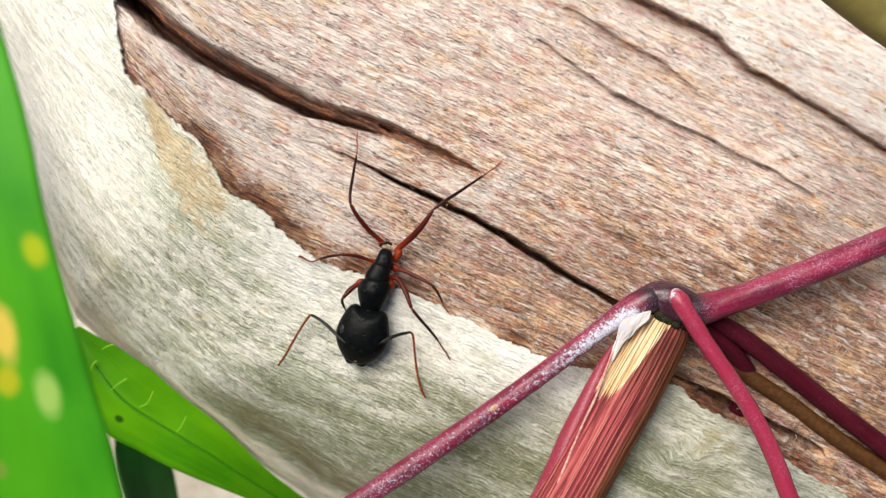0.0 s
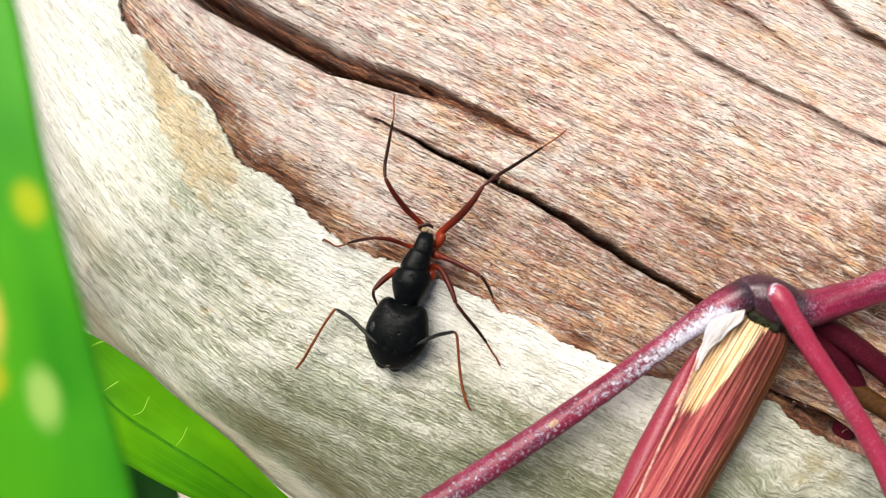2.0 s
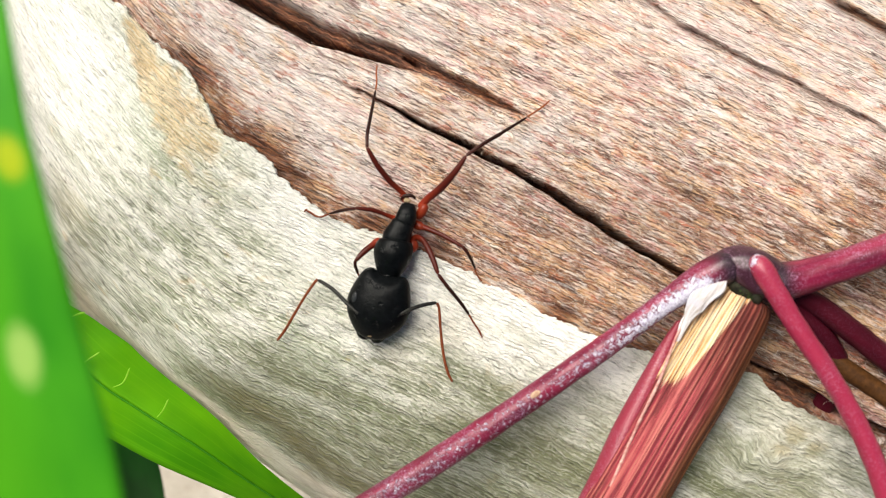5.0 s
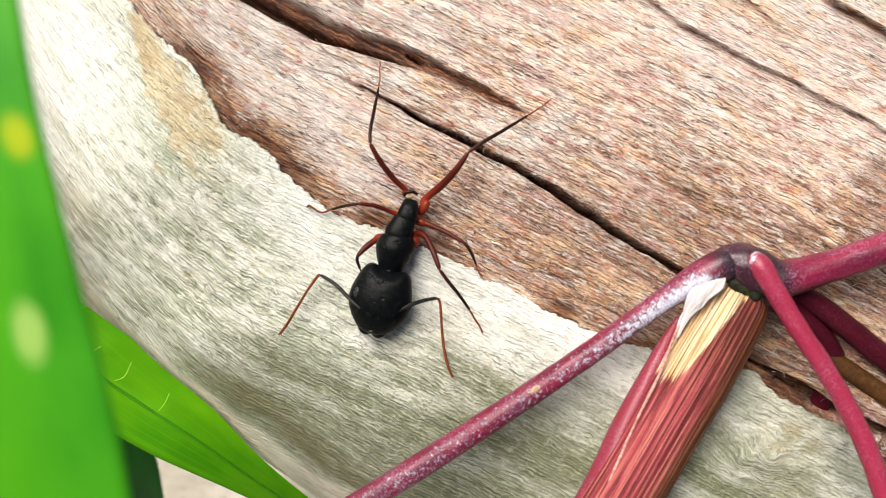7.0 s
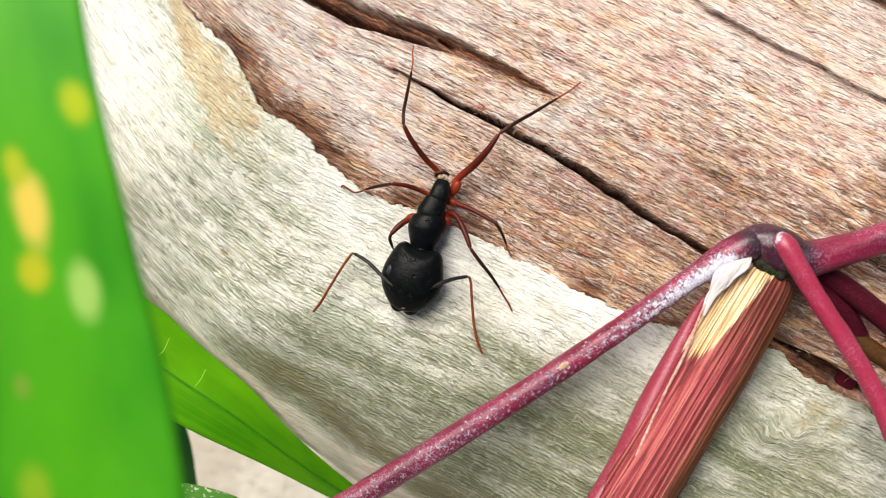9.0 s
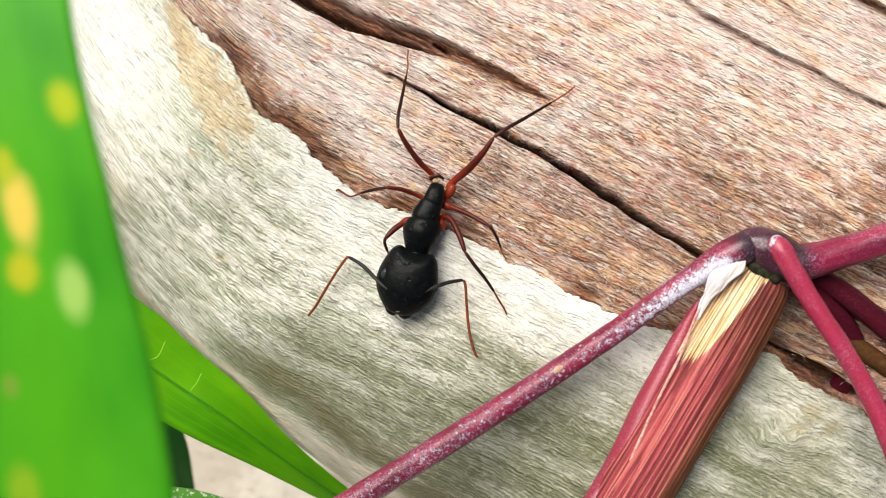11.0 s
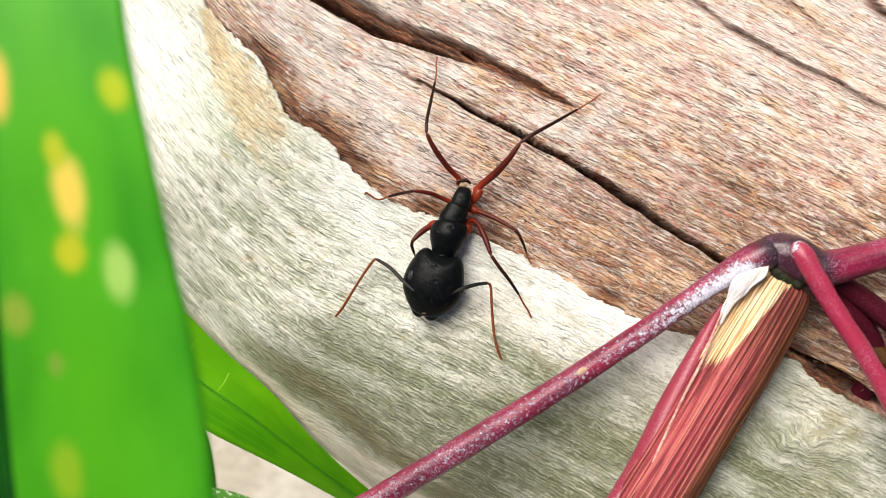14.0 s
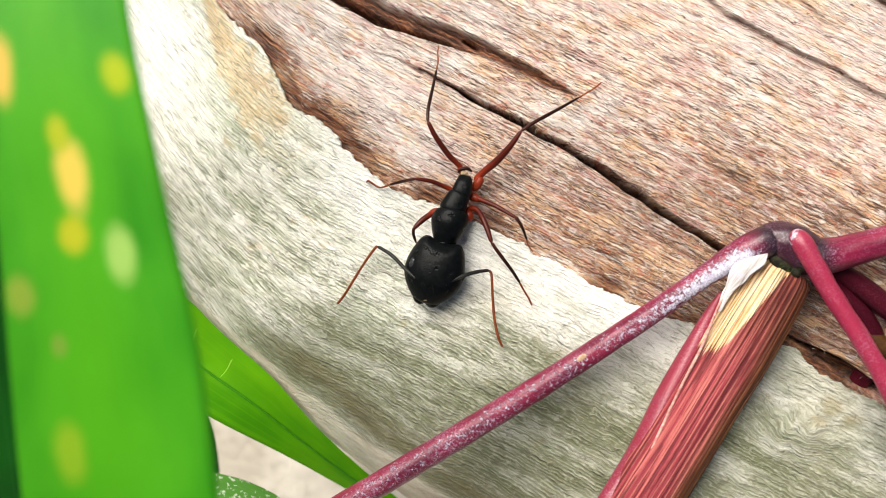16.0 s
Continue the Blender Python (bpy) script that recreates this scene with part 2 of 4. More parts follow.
def pale_bark():
    n = Nodes("pale_bark")
    fine = n.noise(n.grain((0.75, 8.0, 1), 0.17), 1.0, 5, 0.66, 0.3)
    wave = n.noise(n.grain((1.9, 3.4, 1), 0.17), 1.0, 6, 0.72, 0.9)
    lines = n.fibres(n.grain((1, 1, 1), 0.17), 0.20, 2.4, (0.3, 1.5, 1))
    gap = n.noise(n.grain((0.8, 2.4, 1), 0.17), 1.0, 4, 0.65)
    mid = n.noise(n.grain((0.13, 0.6, 1)), 1.0, 5, 0.65)
    lump = n.noise(n.grain((0.50, 1.5, 1), 0.17, 2.0), 1.0, 4, 0.62, 0.4)
    stain = n.noise(n.coords((0.07, 0.12, 1)), 1.0, 4, 0.6, 0.4)
    blot = n.noise(n.coords((0.55, 0.8, 1)), 1.0, 4, 0.65, 0.5)
    base = n.ramp(mid, (0.38, (0.40, 0.42, 0.29)), (0.49, (0.74, 0.73, 0.61)), (0.58, (0.94, 0.92, 0.84)))
    base = n.mix(n.value(lump, 0.48, 0.39, 0, 0.85), base, (0.33, 0.355, 0.24))
    base = n.mix(n.value(stain, 0.54, 0.66, 0, 0.6), base, (0.64, 0.53, 0.35))
    base = n.mix(n.value(stain, 0.47, 0.36, 0, 0.6), base, (0.43, 0.50, 0.32))
    base = n.mix(n.value(blot, 0.60, 0.68, 0, 0.6), base, (0.66, 0.50, 0.27))
    base = n.mix(n.math("MULTIPLY", n.attr("tan"), n.value(fine, 0.38, 0.60, 0.6, 0.95)), base, n.mix(n.value(blot, 0.4, 0.6), (0.62, 0.41, 0.19), (0.80, 0.62, 0.37)))
    # green algae tone, which also carries the painted shadow beside the stub
    base = n.mix(n.math("MULTIPLY", n.attr("algae_shade"), n.value(mid, 0.64, 0.38, 0.55, 1.0)), base, (0.155, 0.17, 0.085))
    base = n.mix(n.math("MULTIPLY", n.attr("fresh_bright"), n.value(mid, 0.3, 0.5, 0.4, 0.95)), base, (0.95, 0.93, 0.88))
    rim = n.attr("rim")
    base = n.mix(n.math("MULTIPLY", n.attr("band"), n.value(mid, 0.62, 0.40, 0.4, 1.0)), base, (0.15, 0.13, 0.055))
    calm = n.value(n.attr("fresh_bright"), 0, 1, 1, 0.5)
    plain = n.value(n.math("MAXIMUM", n.math("MAXIMUM", n.attr("band"), rim), n.math("MULTIPLY", n.attr("tan"), 0.85)), 0, 1, 1, 0.2)
    dark = n.math("MULTIPLY", n.math("MULTIPLY", n.value(lines, 0.34, 0.08, 0, 1), n.value(gap, 0.56, 0.43, 0.0, 0.34)), calm)
    color = n.mix(dark, base, (0.17, 0.165, 0.125))
    color = n.mix(n.math("MULTIPLY", n.value(fine, 0.455, 0.40, 0, 0.46), calm), color, (0.14, 0.135, 0.10))
    light = n.math("MULTIPLY", n.value(lines, 0.6, 0.9, 0, 1), n.value(gap, 0.42, 0.56, 0.2, 0.85))
    color = n.mix(n.math("MULTIPLY", n.math("MULTIPLY", light, plain), n.value(n.attr("algae_shade"), 0, 1, 1, 0.25)), color, (0.92, 0.89, 0.79))
    color = n.mix(n.math("MULTIPLY", n.math("MULTIPLY", n.value(wave, 0.54, 0.61, 0, 0.75), plain), n.value(n.attr("algae_shade"), 0, 1, 1, 0.25)), color, (0.92, 0.89, 0.79))
    color = n.mix(n.math("MULTIPLY", n.value(wave, 0.44, 0.38, 0, 0.62), calm), color, (0.16, 0.15, 0.10))
    crackle = n.noise(n.grain((0.35, 2.6, 1), 0.17), 1.0, 3, 0.6, 0.3)
    color = n.mix(n.value(n.math("ABSOLUTE", n.math("SUBTRACT", crackle, 0.45)), 0.012, 0.003, 0, 0.28), color, (0.12, 0.11, 0.08))
    color = n.mix(n.math("MULTIPLY", rim, 0.8), color, n.mix(n.value(mid, 0.4, 0.6), (0.62, 0.50, 0.40), (0.86, 0.77, 0.66)))
    b = n.bump(fine, 0.00012)
    b = n.bump(lines, 0.00004, 0.8, b)
    b = n.bump(wave, 0.00014, 0.9, b)
    b = n.bump(lump, 0.00026, 0.9, b)
    return n.done(color, 0.7, b, Specular_IOR_Level=0.25)


def chitin(name, color, light, rough, gloss=0.2, pits=0.0):
    n = Nodes(name)
    g = n.noise(n.coords((1, 1, 1), "Object"), 9000, 3, 0.6)
    p = n.noise(n.coords((1, 1, 1), "Object"), 3800, 3, 0.6)
    c = n.mix(n.value(p, 0.35, 0.7), color, light)
    b = n.bump(g, 0.000014, 0.7)
    b = n.bump(p, 0.00004, 0.6, b)
    if pits:
        d = n.noise(n.coords((1, 1, 1), "Object"), 1900, 2, 0.5)
        b = n.bump(n.value(d, 0.64, 0.72), -0.00010, pits, b)
    return n.done(c, rough, b, Specular_IOR_Level=gloss)


def leg_skin(name, base, tip):
    n = Nodes(name)
    g = n.noise(n.coords((1, 1, 1), "Object"), 6000, 3, 0.6)
    f = n.value(n.math("ADD", n.attr("along"), n.math("MULTIPLY", g, 0.2)), 0.12, 0.62)
    return n.done(n.mix(f, base, tip), 0.36, n.bump(g, 0.00001, 0.5), Specular_IOR_Level=0.22)


def stem_skin(name, bloom, deep=1.0, wash=None, gloss=0.4):
    """Wine-red skin, with pale specks and, where the attribute says so, a white waxy bloom."""
    n = Nodes(name)
    streak = n.noise(n.coords((0.25, 9.0, 1)), 1.0, 3, 0.6)
    patch = n.noise(n.coords((0.2, 1.2, 1)), 1.0, 3, 0.6)
    base = n.ramp(patch, (0.3, (0.070, 0.003, 0.017)), (0.5, (0.18, 0.007, 0.034)), (0.72, (0.28, 0.020, 0.056)))
    base = n.mix(n.value(streak, 0.55, 0.75, 0, 0.4), base, (0.28, 0.05, 0.08))
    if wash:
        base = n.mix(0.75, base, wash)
    # deep below 1 darkens the skin for stems that lie in shade
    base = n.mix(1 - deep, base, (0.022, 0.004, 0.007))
    base = n.mix(n.attr("node"), base, (0.02, 0.009, 0.015))
    speck = n.noise(n.coords((1, 1, 1), "Object"), 9000, 4, 0.7)
    clump = n.noise(n.coords((1, 1, 1), "Object"), 420, 2, 0.5)
    s = n.math("MULTIPLY", n.math("MULTIPLY", n.value(speck, 0.50, 0.62, 0, 0.9), n.value(n.attr("node"), 0, 1, 1, 0.25)), n.value(clump, 0.42, 0.62, 0.15 * bloom, bloom))
    color = n.mix(s, base, (0.44, 0.25, 0.38))
    wax_noise = n.noise(n.coords((1, 1, 1), "Object"), 4200, 7, 0.8)
    wax = n.value(n.math("ADD", n.attr("wax"), n.math("MULTIPLY", wax_noise, 2.6)), 1.78, 1.92)
    color = n.mix(n.math("MULTIPLY", wax, 0.9), color, n.mix(n.value(speck, 0.4, 0.6), (0.40, 0.36, 0.50), (0.78, 0.78, 0.86)))
    b = n.bump(streak, 0.00003, 0.6)
    b = n.bump(wax, 0.00004, 0.7, b)
    return n.done(color, n.value(wax, 0, 1, 0.34, 0.8), b, Specular_IOR_Level=gloss)


def film_skin():
    """Dry white film with straw-coloured streaks along it."""
    n = Nodes("film_skin")
    streak = n.noise(n.coords((0.3, 5.0, 1)), 1.0, 5, 0.65)
    patch = n.noise(n.coords((1, 1, 1), "Object"), 900, 4, 0.65)
    c = n.ramp(streak, (0.38, (0.42, 0.36, 0.33)), (0.50, (0.64, 0.61, 0.61)), (0.60, (0.80, 0.79, 0.82)))
    c = n.mix(n.value(patch, 0.50, 0.62, 0, 0.7), c, (0.55, 0.53, 0.60))
    return n.done(c, 0.5, n.bump(streak, 0.00006, 0.8), Specular_IOR_Level=0.3)


def husk_skin():
    """Dry, striped stub: wine-red, brown and straw-coloured fibres."""
    n = Nodes("husk_skin")
    streak = n.noise(n.coords((0.05, 3.6, 1)), 1.0, 5, 0.68)
    fine = n.noise(n.coords((0.22, 9.0, 1)), 1.0, 5, 0.66)
    length = n.attr("along")
    base = n.ramp(streak, (0.36, (0.045, 0.006, 0.005)), (0.49, (0.13, 0.013, 0.012)), (0.58, (0.23, 0.035, 0.025)), (0.70, (0.46, 0.19, 0.09)))
    pink = n.ramp(streak, (0.36, (0.12, 0.010, 0.017)), (0.52, (0.36, 0.042, 0.062)), (0.66, (0.58, 0.19, 0.16)))
    rosy = n.math("MULTIPLY", n.value(n.math("ADD", length, n.math("MULTIPLY", n.math("SUBTRACT", streak, 0.5), 0.5)), 0.26, 0.42), n.value(n.attr("olive"), 0.1, 0.7, 1, 0.15))
    base = n.mix(rosy, base, pink)
    # olive-brown right flank; the stub's unlit side is painted in with it
    olive = n.attr("olive")
    base = n.mix(n.math("MULTIPLY", olive, 0.85), base, (0.16, 0.068, 0.018))
    torn = n.value(n.math("ADD", n.attr("torn"), n.math("MULTIPLY", n.math("SUBTRACT", fine, 0.5), 2.0)), 0.40, 0.62)
    straw = n.ramp(fine, (0.38, (0.36, 0.14, 0.04)), (0.47, (0.66, 0.42, 0.18)), (0.6, (0.88, 0.76, 0.54)))
    color = n.mix(n.value(fine, 0.48, 0.42, 0, 0.7), base, (0.06, 0.014, 0.010))
    color = n.mix(n.value(fine, 0.57, 0.63, 0, 0.22), color, (0.50, 0.22, 0.13))
    color = n.mix(torn, color, straw)
    ribs = n.fibres(n.coords((1, 1, 1)), 0.30, 1.1, (0.04, 0.9, 1))
    color = n.mix(n.math("MULTIPLY", n.value(ribs, 0.42, 0.12, 0, 0.75), n.math("MULTIPLY", n.value(streak, 0.62, 0.46, 0.25, 1), n.value(rosy, 0, 1, 1, 0.45))), color, (0.045, 0.009, 0.007))
    color = n.mix(n.math("MULTIPLY", n.value(ribs, 0.65, 0.92, 0, 0.45), n.math("MULTIPLY", n.value(fine, 0.44, 0.56), n.value(olive, 0, 1, 1, 0.2))), color, (0.52, 0.24, 0.16))
    b = n.bump(fine, 0.00008, 0.9)
    b = n.bump(ribs, 0.00004, 0.8, b)
    b = n.bump(streak, 0.00012, 0.7, b)
    return n.done(color, 0.55, b, Specular_IOR_Level=0.2)


def leaf_skin(name, dark, light, vein, spots=(), specks=0.0, middle=None):
    """Leaf: UV x runs from edge to edge (0 to 1), y along it in millimetres. spots: (x, y, half width, half length, colour)."""
    n = Nodes(name)
    patch = n.noise(n.coords((1.5, 0.12, 1)), 1.0, 3, 0.5)
    lines = n.noise(n.coords((40.0, 0.05, 1)), 1.0, 2, 0.5)
    color = n.mix(n.value(patch, 0.35, 0.65), dark, light)
    color = n.mix(n.value(lines, 0.52, 0.66, 0, 0.15), color, vein)
    tc = n.add("TexCoord")
    wob = n.noise(n.coords((3, 0.5, 1)), 1.0, 2, 0.5)
    if middle:
        across = n.add("SeparateXYZ", Vector=tc.outputs["UV"]).outputs[0]
        color = n.mix(n.value(n.math("ABSOLUTE", n.math("SUBTRACT", across, 0.45)), 0.34, 0.05, 0, 0.6), color, middle)
    for x, y, a, b_, c in spots:
        mp = n.add("Mapping", Vector=tc.outputs["UV"], Location=(-x / a, -y / b_, 0), Scale=(1 / a, 1 / b_, 0))
        d = n.add("VectorMath", i0=mp.outputs[0])
        d.operation = "LENGTH"
        r = n.math("ADD", d.outputs["Value"], n.math("MULTIPLY", n.math("SUBTRACT", wob, 0.5), 0.8))
        color = n.mix(n.value(r, 1.1, 0.5), color, c)
    if specks:
        dots = n.noise(n.coords((1, 1, 1), "Object"), 3500, 3, 0.6)
        color = n.mix(n.value(dots, 0.56, 0.64, 0, specks), color, (0.70, 0.78, 0.62))
    b = n.bump(lines, 0.00003, 0.4)
    mat = n.done(color, 0.5, b, Specular_IOR_Level=0.22)
    trans = n.add("BsdfTranslucent", Color=color)
    both = n.add("MixShader", Fac=0.35, i1=n.bsdf.outputs[0], i2=trans.outputs[0])
    n.tree.links.new(both.outputs[0], n.tree.nodes["Material Output"].inputs[0])
    return mat


def soil():
    n = Nodes("dry_soil")
    a = n.noise(n.coords((1, 1, 1), "Object"), 60, 5, 0.6)
    b = n.noise(n.coords((1, 1, 1), "Object"), 900, 4, 0.6)
    c = n.ramp(a, (0.38, (0.40, 0.36, 0.30)), (0.5, (0.57, 0.53, 0.46)), (0.62, (0.68, 0.64, 0.57)))
    c = n.mix(n.value(b, 0.45, 0.3, 0, 0.5), c, (0.22, 0.17, 0.12))
    return n.done(c, 0.9, n.bump(b, 0.0006))


MAT_BROWN, MAT_PALE = brown_wood(), pale_bark()
MAT_BLACK = chitin("black_chitin", (0.0016, 0.002, 0.0022), (0.0045, 0.0055, 0.006), 0.38, 0.11, 0.5)
MAT_SCAPE = chitin("grey_chitin", (0.010, 0.010, 0.009), (0.030, 0.029, 0.025), 0.40, 0.2)
MAT_EYE = chitin("eye", (0.02, 0.022, 0.024), (0.035, 0.037, 0.04), 0.2)
MAT_RED = leg_skin("femur_chitin", (0.27, 0.026, 0.007), (0.065, 0.008, 0.004))
MAT_DARKRED = leg_skin("tibia_chitin", (0.045, 0.008, 0.005), (0.018, 0.006, 0.004))
MAT_COXA = leg_skin("coxa_chitin", (0.27, 0.032, 0.010), (0.20, 0.024, 0.008))
MAT_AMBER = chitin("amber_chitin", (0.22, 0.055, 0.018), (0.32, 0.10, 0.035), 0.45)
MAT_FLAGEL = chitin("brown_chitin", (0.13, 0.030, 0.010), (0.22, 0.058, 0.020), 0.45)
MAT_STRAW = chitin("straw_chitin", (0.16, 0.10, 0.05), (0.42, 0.33, 0.20), 0.6)
MAT_STEM = stem_skin("stem_skin", 0.95)
MAT_TWIG = stem_skin("twig_skin", 0.3, 1.0, (0.30, 0.020, 0.052))
# darker maroon copy of the stem skin, shade from above mixed into its colour
MAT_STEM_DARK = stem_skin("shaded_dark_stem_skin", 0.04, 0.5, (0.04, 0.001, 0.003), 0.12)
MAT_DRY = chitin("dry_twig", (0.045, 0.017, 0.004), (0.085, 0.034, 0.008), 0.6)
MAT_HUSK = husk_skin()
MAT_SHEATH = stem_skin("sheath_skin", 0.35, 1.0, (0.27, 0.03, 0.05))
MAT_SHEATH_EDGE = chitin("sheath_edge", (0.40, 0.16, 0.14), (0.66, 0.44, 0.38), 0.6)
MAT_HOLLOW = chitin("hollow_dark", (0.006, 0.006, 0.003), (0.03, 0.028, 0.015), 0.8)
MAT_FLAP = film_skin()
MAT_LENTICEL = chitin("corky_spot", (0.42, 0.25, 0.16), (0.66, 0.50, 0.36), 0.8)
MAT_MOSS = chitin("moss", (0.020, 0.05, 0.008), (0.06, 0.12, 0.02), 0.8)
MAT_SOIL = soil()


# ---- meshes ----
def grid_mesh(name, x, y, z, mats, uv=None, attrs=None, keep=None):
    """A sheet of quads from arrays in millimetres. keep: which faces stay."""
    rows, cols = x.shape
    idx = np.arange(rows * cols).reshape(rows, cols)
    faces = np.stack([idx[:-1, :-1], idx[:-1, 1:], idx[1:, 1:], idx[1:, :-1]], -1).reshape(-1, 4)
    if keep is not None:
        faces = faces[keep.reshape(-1)]
    used = np.unique(faces)
    remap = np.full(rows * cols, -1)
    remap[used] = np.arange(len(used))
    faces = remap[faces]
    co = (np.stack([x, y, z], -1).reshape(-1, 3) * M)[used]
    me = bpy.data.meshes.new(name)
    me.vertices.add(len(co))
    me.vertices.foreach_set("co", co.astype(np.float32).ravel())
    me.loops.add(faces.size)
    me.loops.foreach_set("vertex_index", faces.ravel().astype(np.int32))
    me.polygons.add(len(faces))
    me.polygons.foreach_set("loop_start", (np.arange(len(faces)) * 4).astype(np.int32))
    me.update(calc_edges=True)
    me.polygons.foreach_set("use_smooth", np.ones(len(faces), bool))
    if uv is not None:
        layer = me.uv_layers.new(name="UVMap")
        pts = np.stack([uv[0], uv[1]], -1).reshape(-1, 2)[used]
        layer.data.foreach_set("uv", pts[faces.ravel()].astype(np.float32).ravel())
    for key, values in (attrs or {}).items():
        a = me.attributes.new(key, "FLOAT", "POINT")
        a.data.foreach_set("value", values.reshape(-1)[used].astype(np.float32))
    for m in mats:
        me.materials.append(m)
    me.update()
    return me


def thing(name, label, category, place=(0, 0, 0), kind="", group=""):
    ob = new(name)
    ob.location = Vector(place) * M
    ob.empty_display_size = 0.002
    return tagged(ob, label, category, group, kind)


def part(name, me, parent, label="", mat=None):
    """Link a mesh, whose points are in the world's millimetres, as a part."""
    ob = new(name, me)
    ob.parent = parent
    root = parent
    base = Vector((0, 0, 0))
    while root is not None:
        base += root.location
        root = root.parent
    me.transform(Matrix.Translation(-base))
    if mat is not None:
        me.materials.append(mat)
    return tagged(ob, label)


def spline(points, count):
    """Catmull-Rom through points (any number of values each)."""
    p = np.array(points, float)
    if len(p) == 2:
        t = np.linspace(0, 1, count)[:, None]
        return p[0] * (1 - t) + p[1] * t
    q = np.vstack([2 * p[0] - p[1], p, 2 * p[-1] - p[-2]])
    out = []
    for s in np.linspace(0, len(p) - 1, count):
        i = min(int(s), len(p) - 2)
        t = s - i
        a, b, c, d = q[i:i + 4]
        out.append(0.5 * (2 * b + (c - a) * t + (2 * a - 5 * b + 4 * c - d) * t * t + (3 * b - a - 3 * c + d) * t ** 3))
    return np.array(out)


def tube(name, points, mat, count=40, ring=16, flat=1.0, rough=0.0, seed=0, wax=None, node=None, ribs=0.0, round_ends=1.0, boxy=1.0):
    """A tube through points (x, y, z, radius) in millimetres. UV: along in mm, round in mm. wax, node: functions of (along 0..1, angle)."""
    p = spline(points, count)
    c, r = p[:, :3], p[:, 3]
    if round_ends:
        seg = np.linalg.norm(np.diff(c, axis=0), axis=1)
        s = np.concatenate([[0], np.cumsum(seg)])
        for d in (s, s[-1] - s):
            k = np.clip(d / np.maximum(r * round_ends, 1e-6), 0, 1)
            r = r * np.sqrt(np.clip(1 - (1 - k) ** 2, 0.0004, 1))
    tangent = np.gradient(c, axis=0)
    tangent /= np.linalg.norm(tangent, axis=1)[:, None]
    up = np.array([0, 0, 1.0])
    side = np.cross(tangent, up)
    side /= np.maximum(np.linalg.norm(side, axis=1), 1e-6)[:, None]
    top = np.cross(side, tangent)
    a = np.linspace(0, 2 * np.pi, ring + 1)
    s = np.concatenate([[0], np.cumsum(np.linalg.norm(np.diff(c, axis=0), axis=1))])
    A, S = np.meshgrid(a, s)
    R = r[:, None] * np.ones_like(A)
    if rough:
        R = R * (1 + rough * grad_noise(np.cos(A) * 1.3 + 7 + S * 0.9, np.sin(A) * 1.3 + 3 + S * 0.35, seed))
        R[:, -1] = R[:, 0]
    if ribs:
        wob = ribs * grad_noise(np.cos(A) * 5.5 + 9, np.sin(A) * 5.5 + S * 0.05, seed + 3)
        R = R * (1 + wob)
        R[:, -1] = R[:, 0]
    ca, sa = [np.sign(v) * np.abs(v) ** boxy for v in (np.cos(A), np.sin(A))]
    xyz = c[:, None, :] + R[..., None] * (ca[..., None] * side[:, None, :] + flat * sa[..., None] * top[:, None, :])
    U = np.linspace(0, 1, count)[:, None] * np.ones_like(A)
    attrs = {"along": U, "wax": wax(U, A) if wax else 0 * U, "node": node(U, A) if node else 0 * U}
    me = grid_mesh(name, xyz[..., 0], xyz[..., 1], xyz[..., 2], [mat], uv=(S, A * float(np.mean(r))), attrs=attrs)
    me.flip_normals()
    return me


def blob(name, mat, axes, matrix, shape=None, segs=40, rings=28):
    """A rounded body: a unit ball, shaped by a function of arrays (x, y, z), scaled by axes (mm) and set by a matrix (mm)."""
    u = np.linspace(0, 2 * np.pi, segs + 1)
    v = np.linspace(0.0, np.pi, rings)
    U, V = np.meshgrid(u, v)
    x, y, z = np.sin(V) * np.cos(U), -np.cos(V), np.sin(V) * np.sin(U)
    if shape:
        x, y, z = shape(x, y, z)
    co = np.stack([x * axes[0], y * axes[1], z * axes[2], np.ones_like(x)], -1) @ np.array(matrix).T
    me = grid_mesh(name, co[..., 0], co[..., 1], co[..., 2], [mat], uv=(U, V))
    bm = bmesh.new()
    bm.from_mesh(me)
    bmesh.ops.remove_doubles(bm, verts=bm.verts, dist=1e-7)
    bmesh.ops.recalc_face_normals(bm, faces=bm.faces)
    bm.to_mesh(me)
    bm.free()
    return me


def frame_at(place, heading, tilt=0, roll=0):
    """A matrix in millimetres whose y axis points to heading (degrees from +x)."""
    return Matrix.Translation(place) @ Matrix.Rotation(radians(heading - 90), 4, "Z") @ Matrix.Rotation(radians(tilt), 4, "X") @ Matrix.Rotation(radians(roll), 4, "Y")


# ---- the log ----
OUTLINE = [(-43, 90), (-40, 45), (-37, 24), (-34, 13), (-30.8, 4.6), (-27, -5.2), (-18.8, -12.4), (-11, -17.7), (0, -25), (20, -37), (60, -59), (160, -112)]
SPLIT_A = [(-21.93, 18.19), (-19.94, 16.02), (-17.94, 14.20), (-15.76, 12.57), (-13.22, 11.29), (-8.84, 9.04), (-6.39, 8.31), (-4.55, 7.82), (-3.02, 7.29), (-0.87, 6.26), (0.97, 5.37), (2.35, 4.69)]
SPLIT_H = [(-4.1, 7.95), (-3.57, 7.66), (-3.1, 7.35)]
SPLIT_A_WALL = [(x + 0.10, y + 0.17) for x, y in SPLIT_A]
SPLIT_A_CORE = [(x - 0.12, y - 0.20) for x, y in SPLIT_A]
SPLIT_B = [(-6.59, 6.14), (-4.50, 5.14), (-2.66, 4.19), (-0.52, 3.22), (1.63, 2.19), (3.47, 1.06), (5.30, -0.03), (7.14, -1.22), (8.97, -2.31), (11.47, -3.66)]
